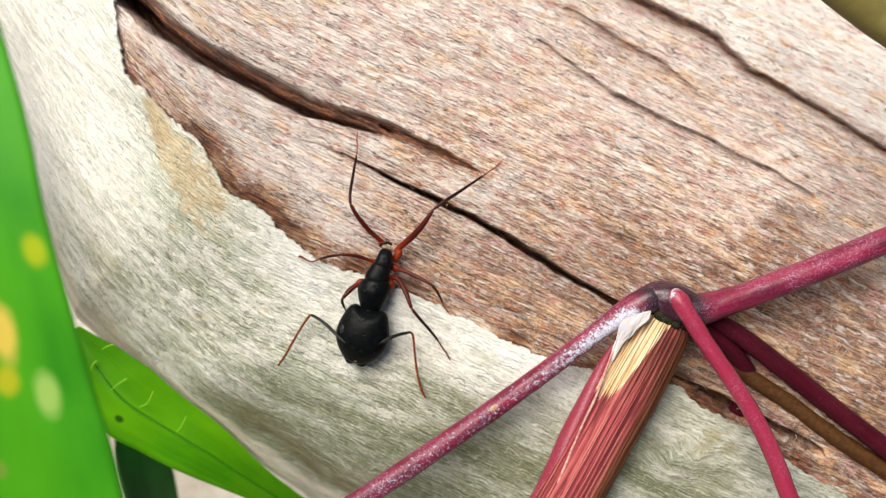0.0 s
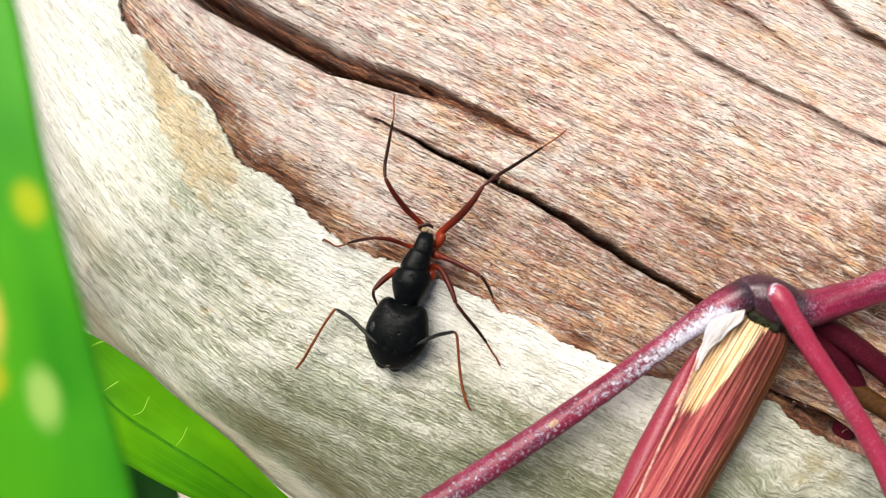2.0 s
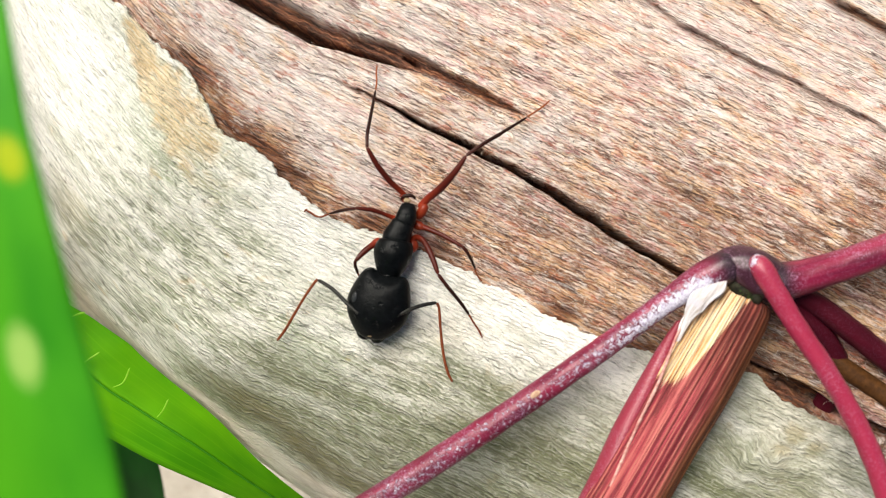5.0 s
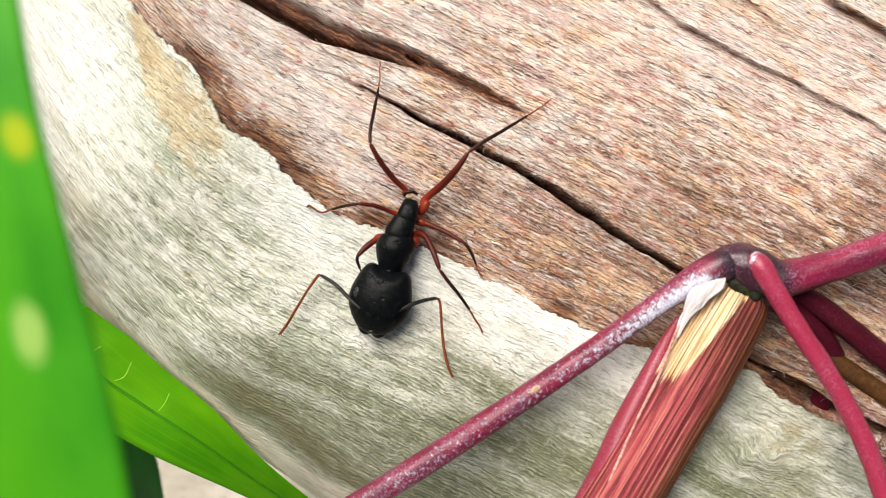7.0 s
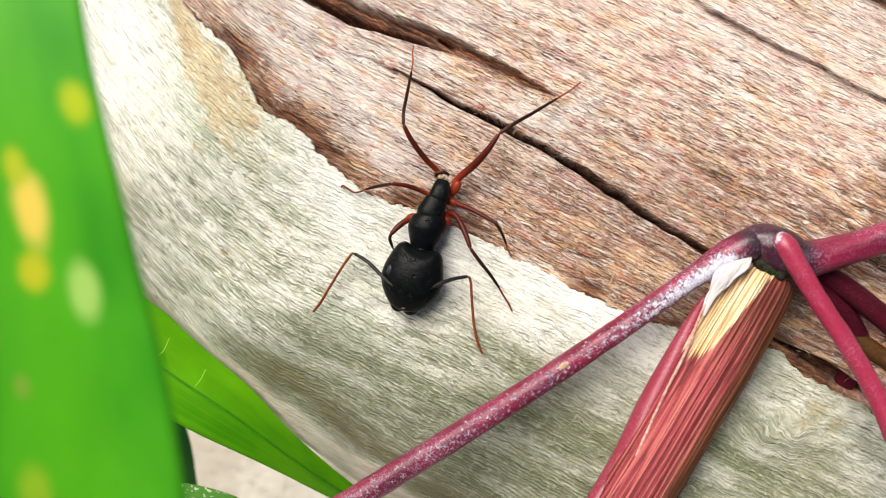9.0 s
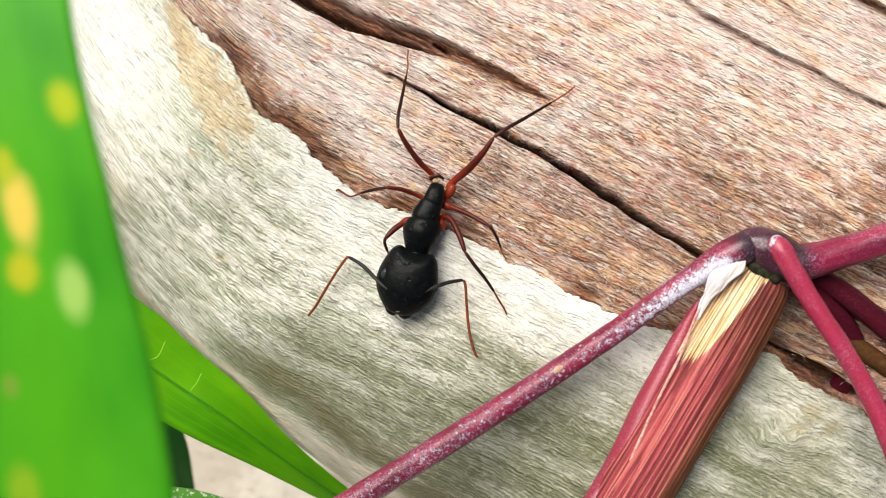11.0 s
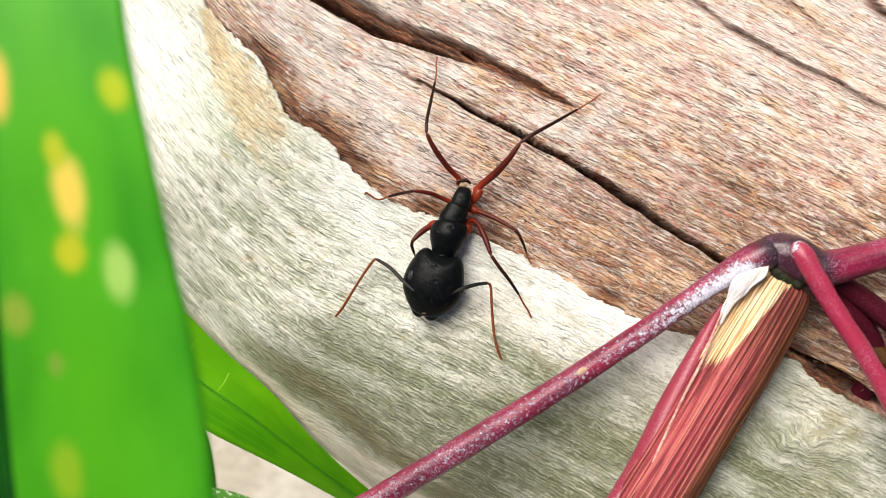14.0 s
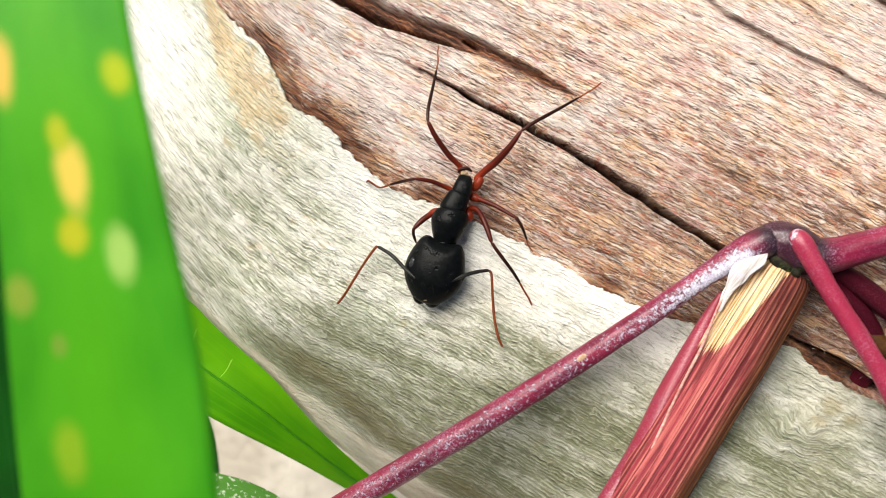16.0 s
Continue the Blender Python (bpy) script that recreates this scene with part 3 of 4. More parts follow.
SPLIT_C = [(6.30, 13.52), (9.07, 11.42), (11.21, 9.93), (13.65, 8.60), (14.87, 8.01), (16.69, 7.28), (18.82, 6.09), (21.09, 5.16), (23.98, 3.29)]
SPLIT_D = [(10.75, 17.83), (14.38, 16.02), (18.38, 14.20), (20.55, 12.02), (23.82, 10.20), (28.47, 7.30), (33.27, 4.39)]
SPLIT_E = [(8.21, 15.83), (10.02, 14.74), (11.84, 13.47), (14.38, 12.20), (16.74, 10.39)]
SPLIT_G = [(14.50, -8.21), (16.32, -9.02), (17.84, -9.84), (19.21, -10.69), (21.17, -11.47), (24.20, -13.01)]
SPLIT_F = [(-6.35, 5.97), (-7.58, 6.56), (-8.80, 6.90)]
RIM = [(-22.5, 34), (-21.5, 20.37), (-20.55, 15.71), (-20.41, 13.57), (-19.95, 11.09), (-19.38, 10.30), (-18.63, 10.14), (-18.32, 9.55), (-17.89, 9.13), (-17.53, 8.72), (-17.13, 8.26), (-16.63, 7.88), (-16.24, 7.51), (-15.74, 7.11), (-15.36, 6.82), (-15.06, 6.41), (-14.85, 5.94), (-14.61, 5.41), (-14.31, 4.92), (-14.01, 4.39), (-13.77, 3.89), (-13.42, 3.51), (-12.98, 3.29), (-12.24, 3.04), (-11.80, 2.72), (-11.30, 2.38), (-10.91, 1.97), (-10.54, 1.40), (-10.21, 1.05), (-9.48, 0.55), (-8.93, -0.01), (-8.32, -0.37), (-7.96, -0.66), (-7.41, -0.99), (-6.80, -1.16), (-6.19, -1.30), (-5.74, -1.32), (-5.13, -1.58), (-3.45, -2.16), (-1.63, -3.03), (-0.71, -3.44), (-0.26, -3.52), (0.20, -3.91), (0.51, -4.27), (1.11, -4.26), (1.56, -4.49), (2.32, -4.87), (3.08, -5.34), (3.69, -5.69), (4.30, -5.98), (5.06, -6.30), (5.81, -6.70), (6.57, -6.96), (7.78, -7.39), (10.19, -7.80), (12.59, -8.15), (14.54, -8.68), (15.15, -8.85), (15.75, -9.50), (16.36, -10.00), (16.96, -10.38), (17.56, -10.57), (18.17, -10.95), (18.92, -11.30), (19.52, -11.44), (19.82, -11.73), (20.42, -12.26),
       (22.6, -14.0), (40, -24), (150, -85)]


TAN = [(-18.1, 9.1), (-17.0, 6.5), (-15.4, 3.7), (-13.6, 1.0)]


def fibre(x, y):
    """Coordinates along and across the grain."""
    bend = np.maximum(0, -11 - x)
    q = y + 0.47 * x - 0.035 * np.minimum(bend, 16) ** 2 - 1.1 * np.maximum(bend - 16, 0)
    low = smooth(-y - 0.45 * x, 12, 20)
    q = q + 0.5 * low * grad_noise(x * 0.16, y * 0.16, 5)
    knot = np.exp(-(((x - 15.1) / 1.9) ** 2 + ((y + 13.4) / 1.2) ** 2))
    q = q + 0.9 * knot + 0.5 * knot * grad_noise(x * 0.9, y * 0.9, 6)
    return 0.90 * x - 0.43 * y, q * 0.90


def log_base(x, y):
    d, side, _ = line_field(x, y, OUTLINE)
    d = d * side
    k = np.clip((13 - d) / 13, 0, 0.995)
    z = 0.3 - 14 * (1 - np.sqrt(1 - k * k)) - 40 * np.maximum(0, -d)
    p = 0.5 * x + 0.86 * y
    z = z - 0.02 * np.maximum(0, p - 7) ** 2
    z = z + 1.2 * smooth(-x, 8, 18) * smooth(y, -6, 3)
    z = z + 0.35 * grad_noise(x * 0.07 + 3, y * 0.11, 11)
    return np.maximum(z, -62)


def groove(x, y, line, width, depth, seed, lean=0.0):
    """A split: how deep it cuts at each place, and how much of its walls shows. lean > 0 widens its right side into a ledge."""
    s, q = fibre(x, y)
    wob = 0.07 * grad_noise(x * 0.6, y * 0.6, seed) + 0.05 * grad_noise(q * 2.0, s * 0.7, seed + 1)
    d, side, t = line_field(x + wob, y + wob, line)
    w = np.interp(t, *width)
    left = np.clip(1 - d / w, 0, 1)
    right = np.clip(1 - d / (w * (1 + lean)), 0, 1)
    cut = np.where(side > 0, smooth(left, 0, 0.6), smooth(right, 0, 0.6 + lean))
    return cut * np.interp(t, *depth), cut


def steps(lo, hi, pitch, far_lo, far_hi, n):
    inner = np.arange(lo, hi, pitch)
    k = (np.arange(1, n + 1) / n) ** 2.6
    return np.concatenate([(lo - (lo - far_lo) * k)[::-1], inner, inner[-1] + (far_hi - inner[-1]) * k])


def build_log():
    log = thing("log", "weathered grey-brown log with splits and peeling pale bark", "log", (0, 0, -60))
    X, Y = np.meshgrid(steps(-30.5, 29.5, 0.08, -48, 150, 40), steps(-22, 17.5, 0.08, -125, 75, 40))
    S, Q = fibre(X, Y)
    base = log_base(X, Y)
    near = smooth(-base, 12, 4)
    above = base > -61.9
    solid = above[:-1, :-1] | above[1:, 1:] | above[1:, :-1] | above[:-1, 1:]

    # bare brown wood
    z = base + near * (0.24 * grad_noise(Q * 0.5, S * 0.07, 21) + 0.13 * grad_noise(Q * 1.5, S * 0.14, 22)
                       + 0.07 * grad_noise(Q * 4.0, S * 0.30, 23) + 0.035 * grad_noise(Q * 8.0, S * 0.7, 24))
    inner, slant = np.zeros_like(z), np.zeros_like(z)
    for line, width, depth, seed, lean, shows, tuck in (
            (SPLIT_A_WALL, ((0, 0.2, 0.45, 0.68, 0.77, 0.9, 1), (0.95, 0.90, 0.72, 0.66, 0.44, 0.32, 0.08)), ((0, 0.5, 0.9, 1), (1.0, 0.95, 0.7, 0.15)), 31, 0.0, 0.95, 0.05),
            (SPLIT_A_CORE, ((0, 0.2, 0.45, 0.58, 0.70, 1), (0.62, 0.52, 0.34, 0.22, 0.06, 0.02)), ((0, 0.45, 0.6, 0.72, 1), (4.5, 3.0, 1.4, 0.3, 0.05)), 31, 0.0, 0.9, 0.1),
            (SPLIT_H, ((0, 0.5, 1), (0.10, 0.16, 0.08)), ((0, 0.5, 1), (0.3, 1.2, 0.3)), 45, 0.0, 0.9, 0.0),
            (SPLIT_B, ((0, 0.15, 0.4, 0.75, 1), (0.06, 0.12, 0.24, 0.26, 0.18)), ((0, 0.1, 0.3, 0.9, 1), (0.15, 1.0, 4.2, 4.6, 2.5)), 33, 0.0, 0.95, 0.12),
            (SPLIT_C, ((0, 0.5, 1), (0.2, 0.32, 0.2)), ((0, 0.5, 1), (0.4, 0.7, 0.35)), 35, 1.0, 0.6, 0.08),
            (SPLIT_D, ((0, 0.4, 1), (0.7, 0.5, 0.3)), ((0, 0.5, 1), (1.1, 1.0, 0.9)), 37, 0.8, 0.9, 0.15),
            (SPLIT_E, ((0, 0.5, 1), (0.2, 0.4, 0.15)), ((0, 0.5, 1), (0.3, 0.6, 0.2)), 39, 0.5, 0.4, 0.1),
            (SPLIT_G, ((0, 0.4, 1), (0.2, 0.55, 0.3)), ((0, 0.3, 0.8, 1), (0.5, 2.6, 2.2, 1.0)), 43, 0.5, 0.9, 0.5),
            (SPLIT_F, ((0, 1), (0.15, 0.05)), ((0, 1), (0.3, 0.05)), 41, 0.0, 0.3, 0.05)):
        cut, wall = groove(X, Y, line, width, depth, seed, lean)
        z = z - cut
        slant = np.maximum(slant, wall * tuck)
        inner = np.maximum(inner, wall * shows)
    # the ridge past the far split is higher, and pale
    d, side, _ = line_field(X, Y, SPLIT_D)
    z = z + np.where(side > 0, 1.6 * smooth(d, 0.6, 4.0), 0)
    ridge = np.where(side > 0, smooth(d, 0.5, 1.2), 0) * smooth(X, 8, 16)
    # ragged edge between bare wood and bark
    rag = 0.08 * grad_noise(X * 0.9, Y * 0.9, 51) + 0.10 * grad_noise(X * 2.4, Y * 2.4, 52) + 0.07 * grad_noise(X * 5.5, Y * 5.5, 53)
    d, side, _ = line_field(X, Y, RIM)
    f = -d * side + rag
    z = z - 0.25 * smooth(f, -1.6, 0)
    raw = smooth(f + 4.0 * smooth(X, 8, 14), -6.0, -1.2) * smooth(X, -19, -15) * (1 - 0.6 * smooth(-X, 2, 8) * smooth(f, -1.2, -2.4)) * smooth(grad_noise(S * 0.15, Q * 0.3, 59), -0.9, 0.1)
    wide = grad_noise(X * 0.22, Y * 0.22, 68)
    bleach = 0.95 * smooth(f, -8.0, -4.5) * smooth(f, -0.8, -2.2) * smooth(-X, 1, 7) * smooth(wide, -0.9, 0.1) + 0.55 * smooth(f + 2 * wide, -10.5, -14.5) * smooth(X, 0, 8)
    da, sa, _ = line_field(X, Y, SPLIT_A)
    bleach = np.maximum(bleach, 0.8 * np.exp(-((da - 1.25) / 0.55) ** 2) * (sa < 0) * smooth(wide, -0.8, 0.0))
    bleach = np.maximum(bleach, 0.75 * np.exp(-((da - 2.0) / 0.75) ** 2) * (sa > 0) * smooth(wide, -0.7, 0.2))
    bleach = np.maximum(bleach, 0.6 * smooth(Y + 2.5 * wide, 5.0, 9.5) * smooth(f, -2.0, -4.0))
    de, _, _ = line_field(X, Y, SPLIT_E)
    raw = np.maximum(raw, 0.85 * smooth(de + 0.8 * grad_noise(S * 0.3, Q * 0.6, 71), 1.3, 0.2))
    # browner wood low and right, the twigs' shadow painted in with it
    weather_shade = np.maximum(0.95 * smooth(f + 2.5 * wide, -11.5, -4.5) * smooth(X, 0, 13), smooth(0.6 * X - 0.8 * Y + 2 * wide, 9, 14))
    warm = smooth(np.hypot((X - 5.5) / 9.5, (Y - 8.5) / 5.0) + 0.35 * wide, 1.1, 0.4) + 0.6 * smooth(np.hypot((X - 17) / 4, (Y - 4) / 5) + 0.4 * wide, 1.1, 0.5)
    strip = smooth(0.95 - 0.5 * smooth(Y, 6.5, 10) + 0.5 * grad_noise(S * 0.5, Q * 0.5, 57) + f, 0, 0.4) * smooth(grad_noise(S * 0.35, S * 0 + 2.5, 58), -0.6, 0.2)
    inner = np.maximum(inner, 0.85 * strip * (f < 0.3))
    part("bare_wood", grid_mesh("bare_wood", X + 0.5 * slant, Y + 0.86 * slant, z, [MAT_BROWN], uv=(S, Q), attrs={"inner": inner, "raw": raw, "fresh_bright": ridge, "bleach": bleach, "weather_shade": weather_shade, "warm": warm}, keep=solid), log, "brown fibrous split wood")

    # pale bark on the lower flank
    zb = base + near * (0.12 * grad_noise(Q * 0.45, S * 0.06, 61) + 0.05 * grad_noise(Q * 1.5, S * 0.2, 62)
                        + 0.030 * grad_noise(Q * 4.2, S * 0.6, 63) + 0.035 * grad_noise(X * 1.1, Y * 1.5, 64))
    zb = zb + 0.10 + 0.22 * smooth(f, 1.6, 0.0) * smooth(X, -15, -11)
    gy_, gx_ = np.gradient(f, Y[:, 0], X[0, :])
    g2 = gx_ ** 2 + gy_ ** 2 + 0.05
    snap = np.abs(f) < 0.045 * np.sqrt(g2)
    Xb, Yb = X - np.where(snap, f * gx_ / g2, 0), Y - np.where(snap, f * gy_ / g2, 0)
    dt, _, ta = line_field(X, Y, TAN)
    tan = smooth(dt - 0.55 - 0.75 * smooth(ta, 0.05, 0.55) + 0.55 * grad_noise(X * 0.8, Y * 0.6, 65) + 0.35 * grad_noise(X * 2.2, Y * 2.2, 73), 0.35, -0.35)
    tan = tan * smooth(ta + 0.25 * grad_noise(X * 0.9, Y * 0.9, 74), 1.1, 0.6)
    for px, py, pr in ((17.3, -11.9, 0.9), (16.3, -12.6, 0.6), (18.3, -12.6, 0.7)):
        tan = np.maximum(tan, 0.85 * smooth(np.hypot(X - px, (Y - py) * 1.3) + 0.5 * grad_noise(X * 1.1, Y * 1.1, 75), pr + 0.2, pr - 0.5))
    do, so, _ = line_field(X, Y, OUTLINE)
    rimdark = smooth(-do * so + 0.35 * grad_noise(X * 0.35, Y * 0.35, 70), -3.2, -2.5) * 0.75
    band = 0.95 * np.exp(-((do - 4.1 - 0.4 * grad_noise(X * 0.3, Y * 0.3, 69)) / 1.05) ** 2) * (so > 0) * smooth(X, -21, -14)
    # algae low on the bark; the X term paints the stub's shadow
    algae_shade = smooth(-(Y + 0.06 * X) + 7.0 * smooth(X, 6, 9) + 2.5 * grad_noise(X * 0.14, Y * 0.2, 66), 6.3, 12.0)
    # clean torn bark by the rim; upper left whitened in place of brighter light
    fresh_bright = smooth(f + 0.8 * grad_noise(X * 0.4, Y * 0.4, 67), 5.5, 0.8) * smooth(X, -15, -9) + smooth(-X, 15, 22) * smooth(Y, -2, 6)
    fresh_bright = np.clip(fresh_bright, 0, 1) * (1 - 0.75 * smooth(X, 7, 11)) * (1 - 0.85 * tan)
    ok = (f > 0) | snap
    keep = ok[:-1, :-1] & ok[1:, 1:] & ok[1:, :-1] & ok[:-1, 1:] & solid
    bark = grid_mesh("bark", Xb, Yb, zb, [MAT_PALE], uv=(S, Q), attrs={"tan": tan, "rim": rimdark, "algae_shade": algae_shade, "fresh_bright": fresh_bright, "band": band}, keep=keep)
    bm = bmesh.new()
    bm.from_mesh(bark)
    lip = bmesh.ops.extrude_edge_only(bm, edges=[e for e in bm.edges if e.is_boundary])
    for v in lip["geom"]:
        if isinstance(v, bmesh.types.BMVert):
            v.co.z -= 0.45 * M
    bm.to_mesh(bark)
    bm.free()
    part("bark", bark, log, "pale grey-white fibrous bark with a ragged torn edge")
    # loose hair-fine fibres standing off the bare wood
    rs = np.random.RandomState(9)
    verts, faces = [], []
    for i in range(2600):
        x0, y0 = rs.uniform(-20, 28), rs.uniform(-12, 16)
        ix, iy = np.searchsorted(X[0], x0), np.searchsorted(Y[:, 0], y0)
        if f[iy, ix] > -0.3 or inner[iy, ix] > 0.3:
            continue
        ang, turn, ln = rs.uniform(0, 2 * np.pi), rs.uniform(-1.8, 1.8), rs.uniform(0.15, 0.55)
        h0 = z[iy, ix] + 0.03
        pts = []
        for k in range(5):
            pts.append((x0, y0, h0 + 0.12 * math.sin(k / 4 * math.pi)))
            x0 += ln / 4 * math.cos(ang)
            y0 += ln / 4 * math.sin(ang)
            ang += turn / 4
        base_i = len(verts)
        for k, (a, b, c) in enumerate(pts):
            w = 0.016 * (1 - 0.5 * k / 4)
            verts += [(a - w * math.sin(ang), b + w * math.cos(ang), c), (a + w * math.sin(ang), b - w * math.cos(ang), c), (a, b, c + w)]
        for k in range(4):
            q = base_i + 3 * k
            for j in range(3):
                faces.append((q + j, q + (j + 1) % 3, q + 3 + (j + 1) % 3, q + 3 + j))
    me = bpy.data.meshes.new("fuzz")
    me.from_pydata([(a * M, b * M, c * M) for a, b, c in verts], [], faces)
    hair = Nodes("fibre")
    tagged(part("fuzz", me, log, "pale hair-fine wood fibres", hair.done((0.72, 0.62, 0.50), 0.7)), kind="stuff")
    return log


# ---- ground ----
def build_ground():
    k = np.concatenate([-(np.arange(1, 16)[::-1] / 15.0) ** 6 * 200000 - 400, np.arange(-400, 401, 8.0), (np.arange(1, 16) / 15.0) ** 6 * 200000 + 400])
    X, Y = np.meshgrid(k, k)
    near = np.exp(-(np.hypot(X, Y) / 500) ** 2)
    Z = -58 + near * (3 * grad_noise(X * 0.02, Y * 0.02, 71) + 1.2 * grad_noise(X * 0.06, Y * 0.06, 72)) - 4
    ob = new("ground", grid_mesh("ground", X, Y, Z, [MAT_SOIL]))
    tagged(ob, "pale dry soil under the log", "ground", kind="structure")


# ---- the ant ----
def leg(ant, femur, tibia, tarsus, mats, label="", coxa=None):
    f = part("leg", tube("leg", femur, mats[0], 26, 12), ant, label)
    if coxa:
        part("coxa", tube("coxa", coxa, MAT_COXA, 16, 14, rough=0.1), f, "orange-red hip joint")
    part("tibia", tube("tibia", tibia, mats[1], 22, 10), f)
    part("tarsus", tube("tarsus", tarsus, mats[2], 24, 8, rough=0.2, seed=5), f)


def build_ant():
    ant = thing("ant", "large black ant with dark red legs standing on the log", "ant", (-4.64, -3.08, 0.50))

    def heart(x, y, z):
        w = 1 - 0.14 * smooth(y, 0.15, 1.0)
        back = smooth(-y, 0.2, 0.9)
        wide = np.sign(x) * np.abs(x) ** (1 - 0.42 * back)
        notch = 0.14 * np.exp(-(wide / 0.46) ** 4) * smooth(-y, 0.5, 0.97)
        return wide * w, np.where(y > 0.86, 0.86 + (y - 0.86) * 0.65, y) + notch, z * (1 - 0.25 * smooth(y, 0.2, 1.0))

    hm = frame_at((-5.06, -5.40, 1.55), -105, -8, 4)
    head = part("head", blob("head", MAT_BLACK, (1.68, 1.98, 1.0), hm, heart, 64, 52), ant, "matt black heart-shaped head")
    for place in ((1.24, -0.16, 0.62), (-1.60, -0.20, 0.12)):
        eye_at = hm @ Matrix.Translation(place) @ Matrix.Rotation(radians(32 if place[0] > 0 else -50), 4, "Y")
        part("eye", blob("eye", MAT_EYE, (0.17, 0.29, 0.11), eye_at), head, "small oval eye")
    for side in (1, -1):
        part("mandible", blob("mandible", MAT_BLACK, (0.42, 0.50, 0.30), hm @ Matrix.Translation((0.40 * side, 1.56, -0.12)) @ Matrix.Rotation(radians(32 * side), 4, "Z"), None, 20, 14), head)
        part("frontal_ridge", tube("frontal_ridge", [tuple(hm @ Vector((0.22 * side, 0.35, 0.90))) + (0.03,), tuple(hm @ Vector((0.30 * side, 0.70, 0.84))) + (0.07,), tuple(hm @ Vector((0.36 * side, 1.10, 0.64))) + (0.04,)], MAT_BLACK, 14, 8), head)
    part("clypeus", blob("clypeus", MAT_STRAW, (0.17, 0.07, 0.03), hm @ Matrix.Translation((-0.04, 1.62, 0.42)) @ Matrix.Rotation(radians(-30), 4, "X") @ Matrix.Rotation(radians(25), 4, "Z"), None, 12, 8), head, "pale fleck at the mouth")
    part("antenna", tube("antenna", [(-6.00, -5.88, 2.20, 0.07), (-6.64, -5.36, 1.95, 0.1), (-7.50, -4.60, 1.50, 0.105), (-8.38, -4.11, 1.05, 0.085)], MAT_SCAPE, 24, 10), head, "grey elbowed antenna")
    part("antenna", tube("antenna", [(-4.46, -6.22, 2.30, 0.06), (-3.74, -5.74, 2.15, 0.1), (-2.80, -5.37, 1.80, 0.105), (-1.99, -5.21, 1.45, 0.085)], MAT_SCAPE, 24, 10), head, "grey elbowed antenna")
    part("flagellum", tube("flagellum", [(-8.34, -4.10, 1.06, 0.085), (-8.56, -4.34, 1.00, 0.075), (-9.06, -5.06, 0.75, 0.075), (-9.70, -6.12, 0.45, 0.075), (-10.20, -6.94, 0.15, 0.075), (-10.63, -7.50, -0.05, 0.065)], MAT_FLAGEL, 44, 10, rough=0.15), head, "thin reddish feeler")
    part("flagellum", tube("flagellum", [(-2.02, -5.21, 1.46, 0.085), (-1.88, -5.52, 1.40, 0.075), (-1.77, -6.70, 1.20, 0.075), (-1.61, -7.95, 1.00, 0.075), (-1.38, -8.86, 0.90, 0.075), (-1.10, -9.46, 0.80, 0.065)], MAT_FLAGEL, 44, 10, rough=0.15), head, "thin reddish feeler")

    part("neck", tube("neck", [(-4.70, -4.30, 1.45, 0.36), (-4.65, -3.96, 1.45, 0.40), (-4.58, -3.61, 1.45, 0.48)], MAT_BLACK, 16, 20), ant)
    part("collar", tube("collar", [(-5.02, -3.70, 1.55, 0.06), (-4.80, -3.82, 1.88, 0.09), (-4.52, -3.84, 1.95, 0.09), (-4.24, -3.74, 1.80, 0.06)], MAT_BLACK, 18, 10), ant)
    part("pronotum", tube("pronotum", [(-4.64, -4.00, 1.45, 0.50), (-4.53, -3.52, 1.48, 0.74), (-4.43, -3.08, 1.54, 0.93), (-4.33, -2.62, 1.58, 1.04), (-4.24, -2.22, 1.62, 0.96), (-4.19, -1.89, 1.62, 0.80)], MAT_BLACK, 36, 36, 0.92, round_ends=0.16), ant, "broad matt black front of the thorax")
    part("mesonotum", tube("mesonotum", [(-4.21, -2.00, 1.50, 0.68), (-4.16, -1.80, 1.58, 0.74), (-3.98, -1.40, 1.64, 0.66), (-3.79, -1.00, 1.64, 0.58)], MAT_BLACK, 28, 32, 1.0, round_ends=0.14, boxy=0.8), ant)
    part("propodeum", tube("propodeum", [(-3.83, -1.10, 1.52, 0.50), (-3.75, -0.95, 1.60, 0.56), (-3.64, -0.55, 1.62, 0.50), (-3.58, -0.10, 1.45, 0.36)], MAT_BLACK, 26, 28, 1.08, round_ends=0.2, boxy=0.72), ant)
    part("petiole", tube("petiole", [(-3.62, 0.02, 1.25, 0.24), (-3.64, 0.14, 1.30, 0.27), (-3.64, 0.22, 1.30, 0.25), (-3.62, 0.28, 1.28, 0.16)], MAT_STRAW, 12, 18, 0.7), ant, "pale broken waist")
    part("petiole_scale", tube("petiole_scale", [(-4.02, 0.16, 1.20, 0.06), (-3.84, 0.36, 1.36, 0.09), (-3.46, 0.40, 1.36, 0.09), (-3.20, 0.24, 1.20, 0.06)], MAT_DARKRED, 16, 10), ant)

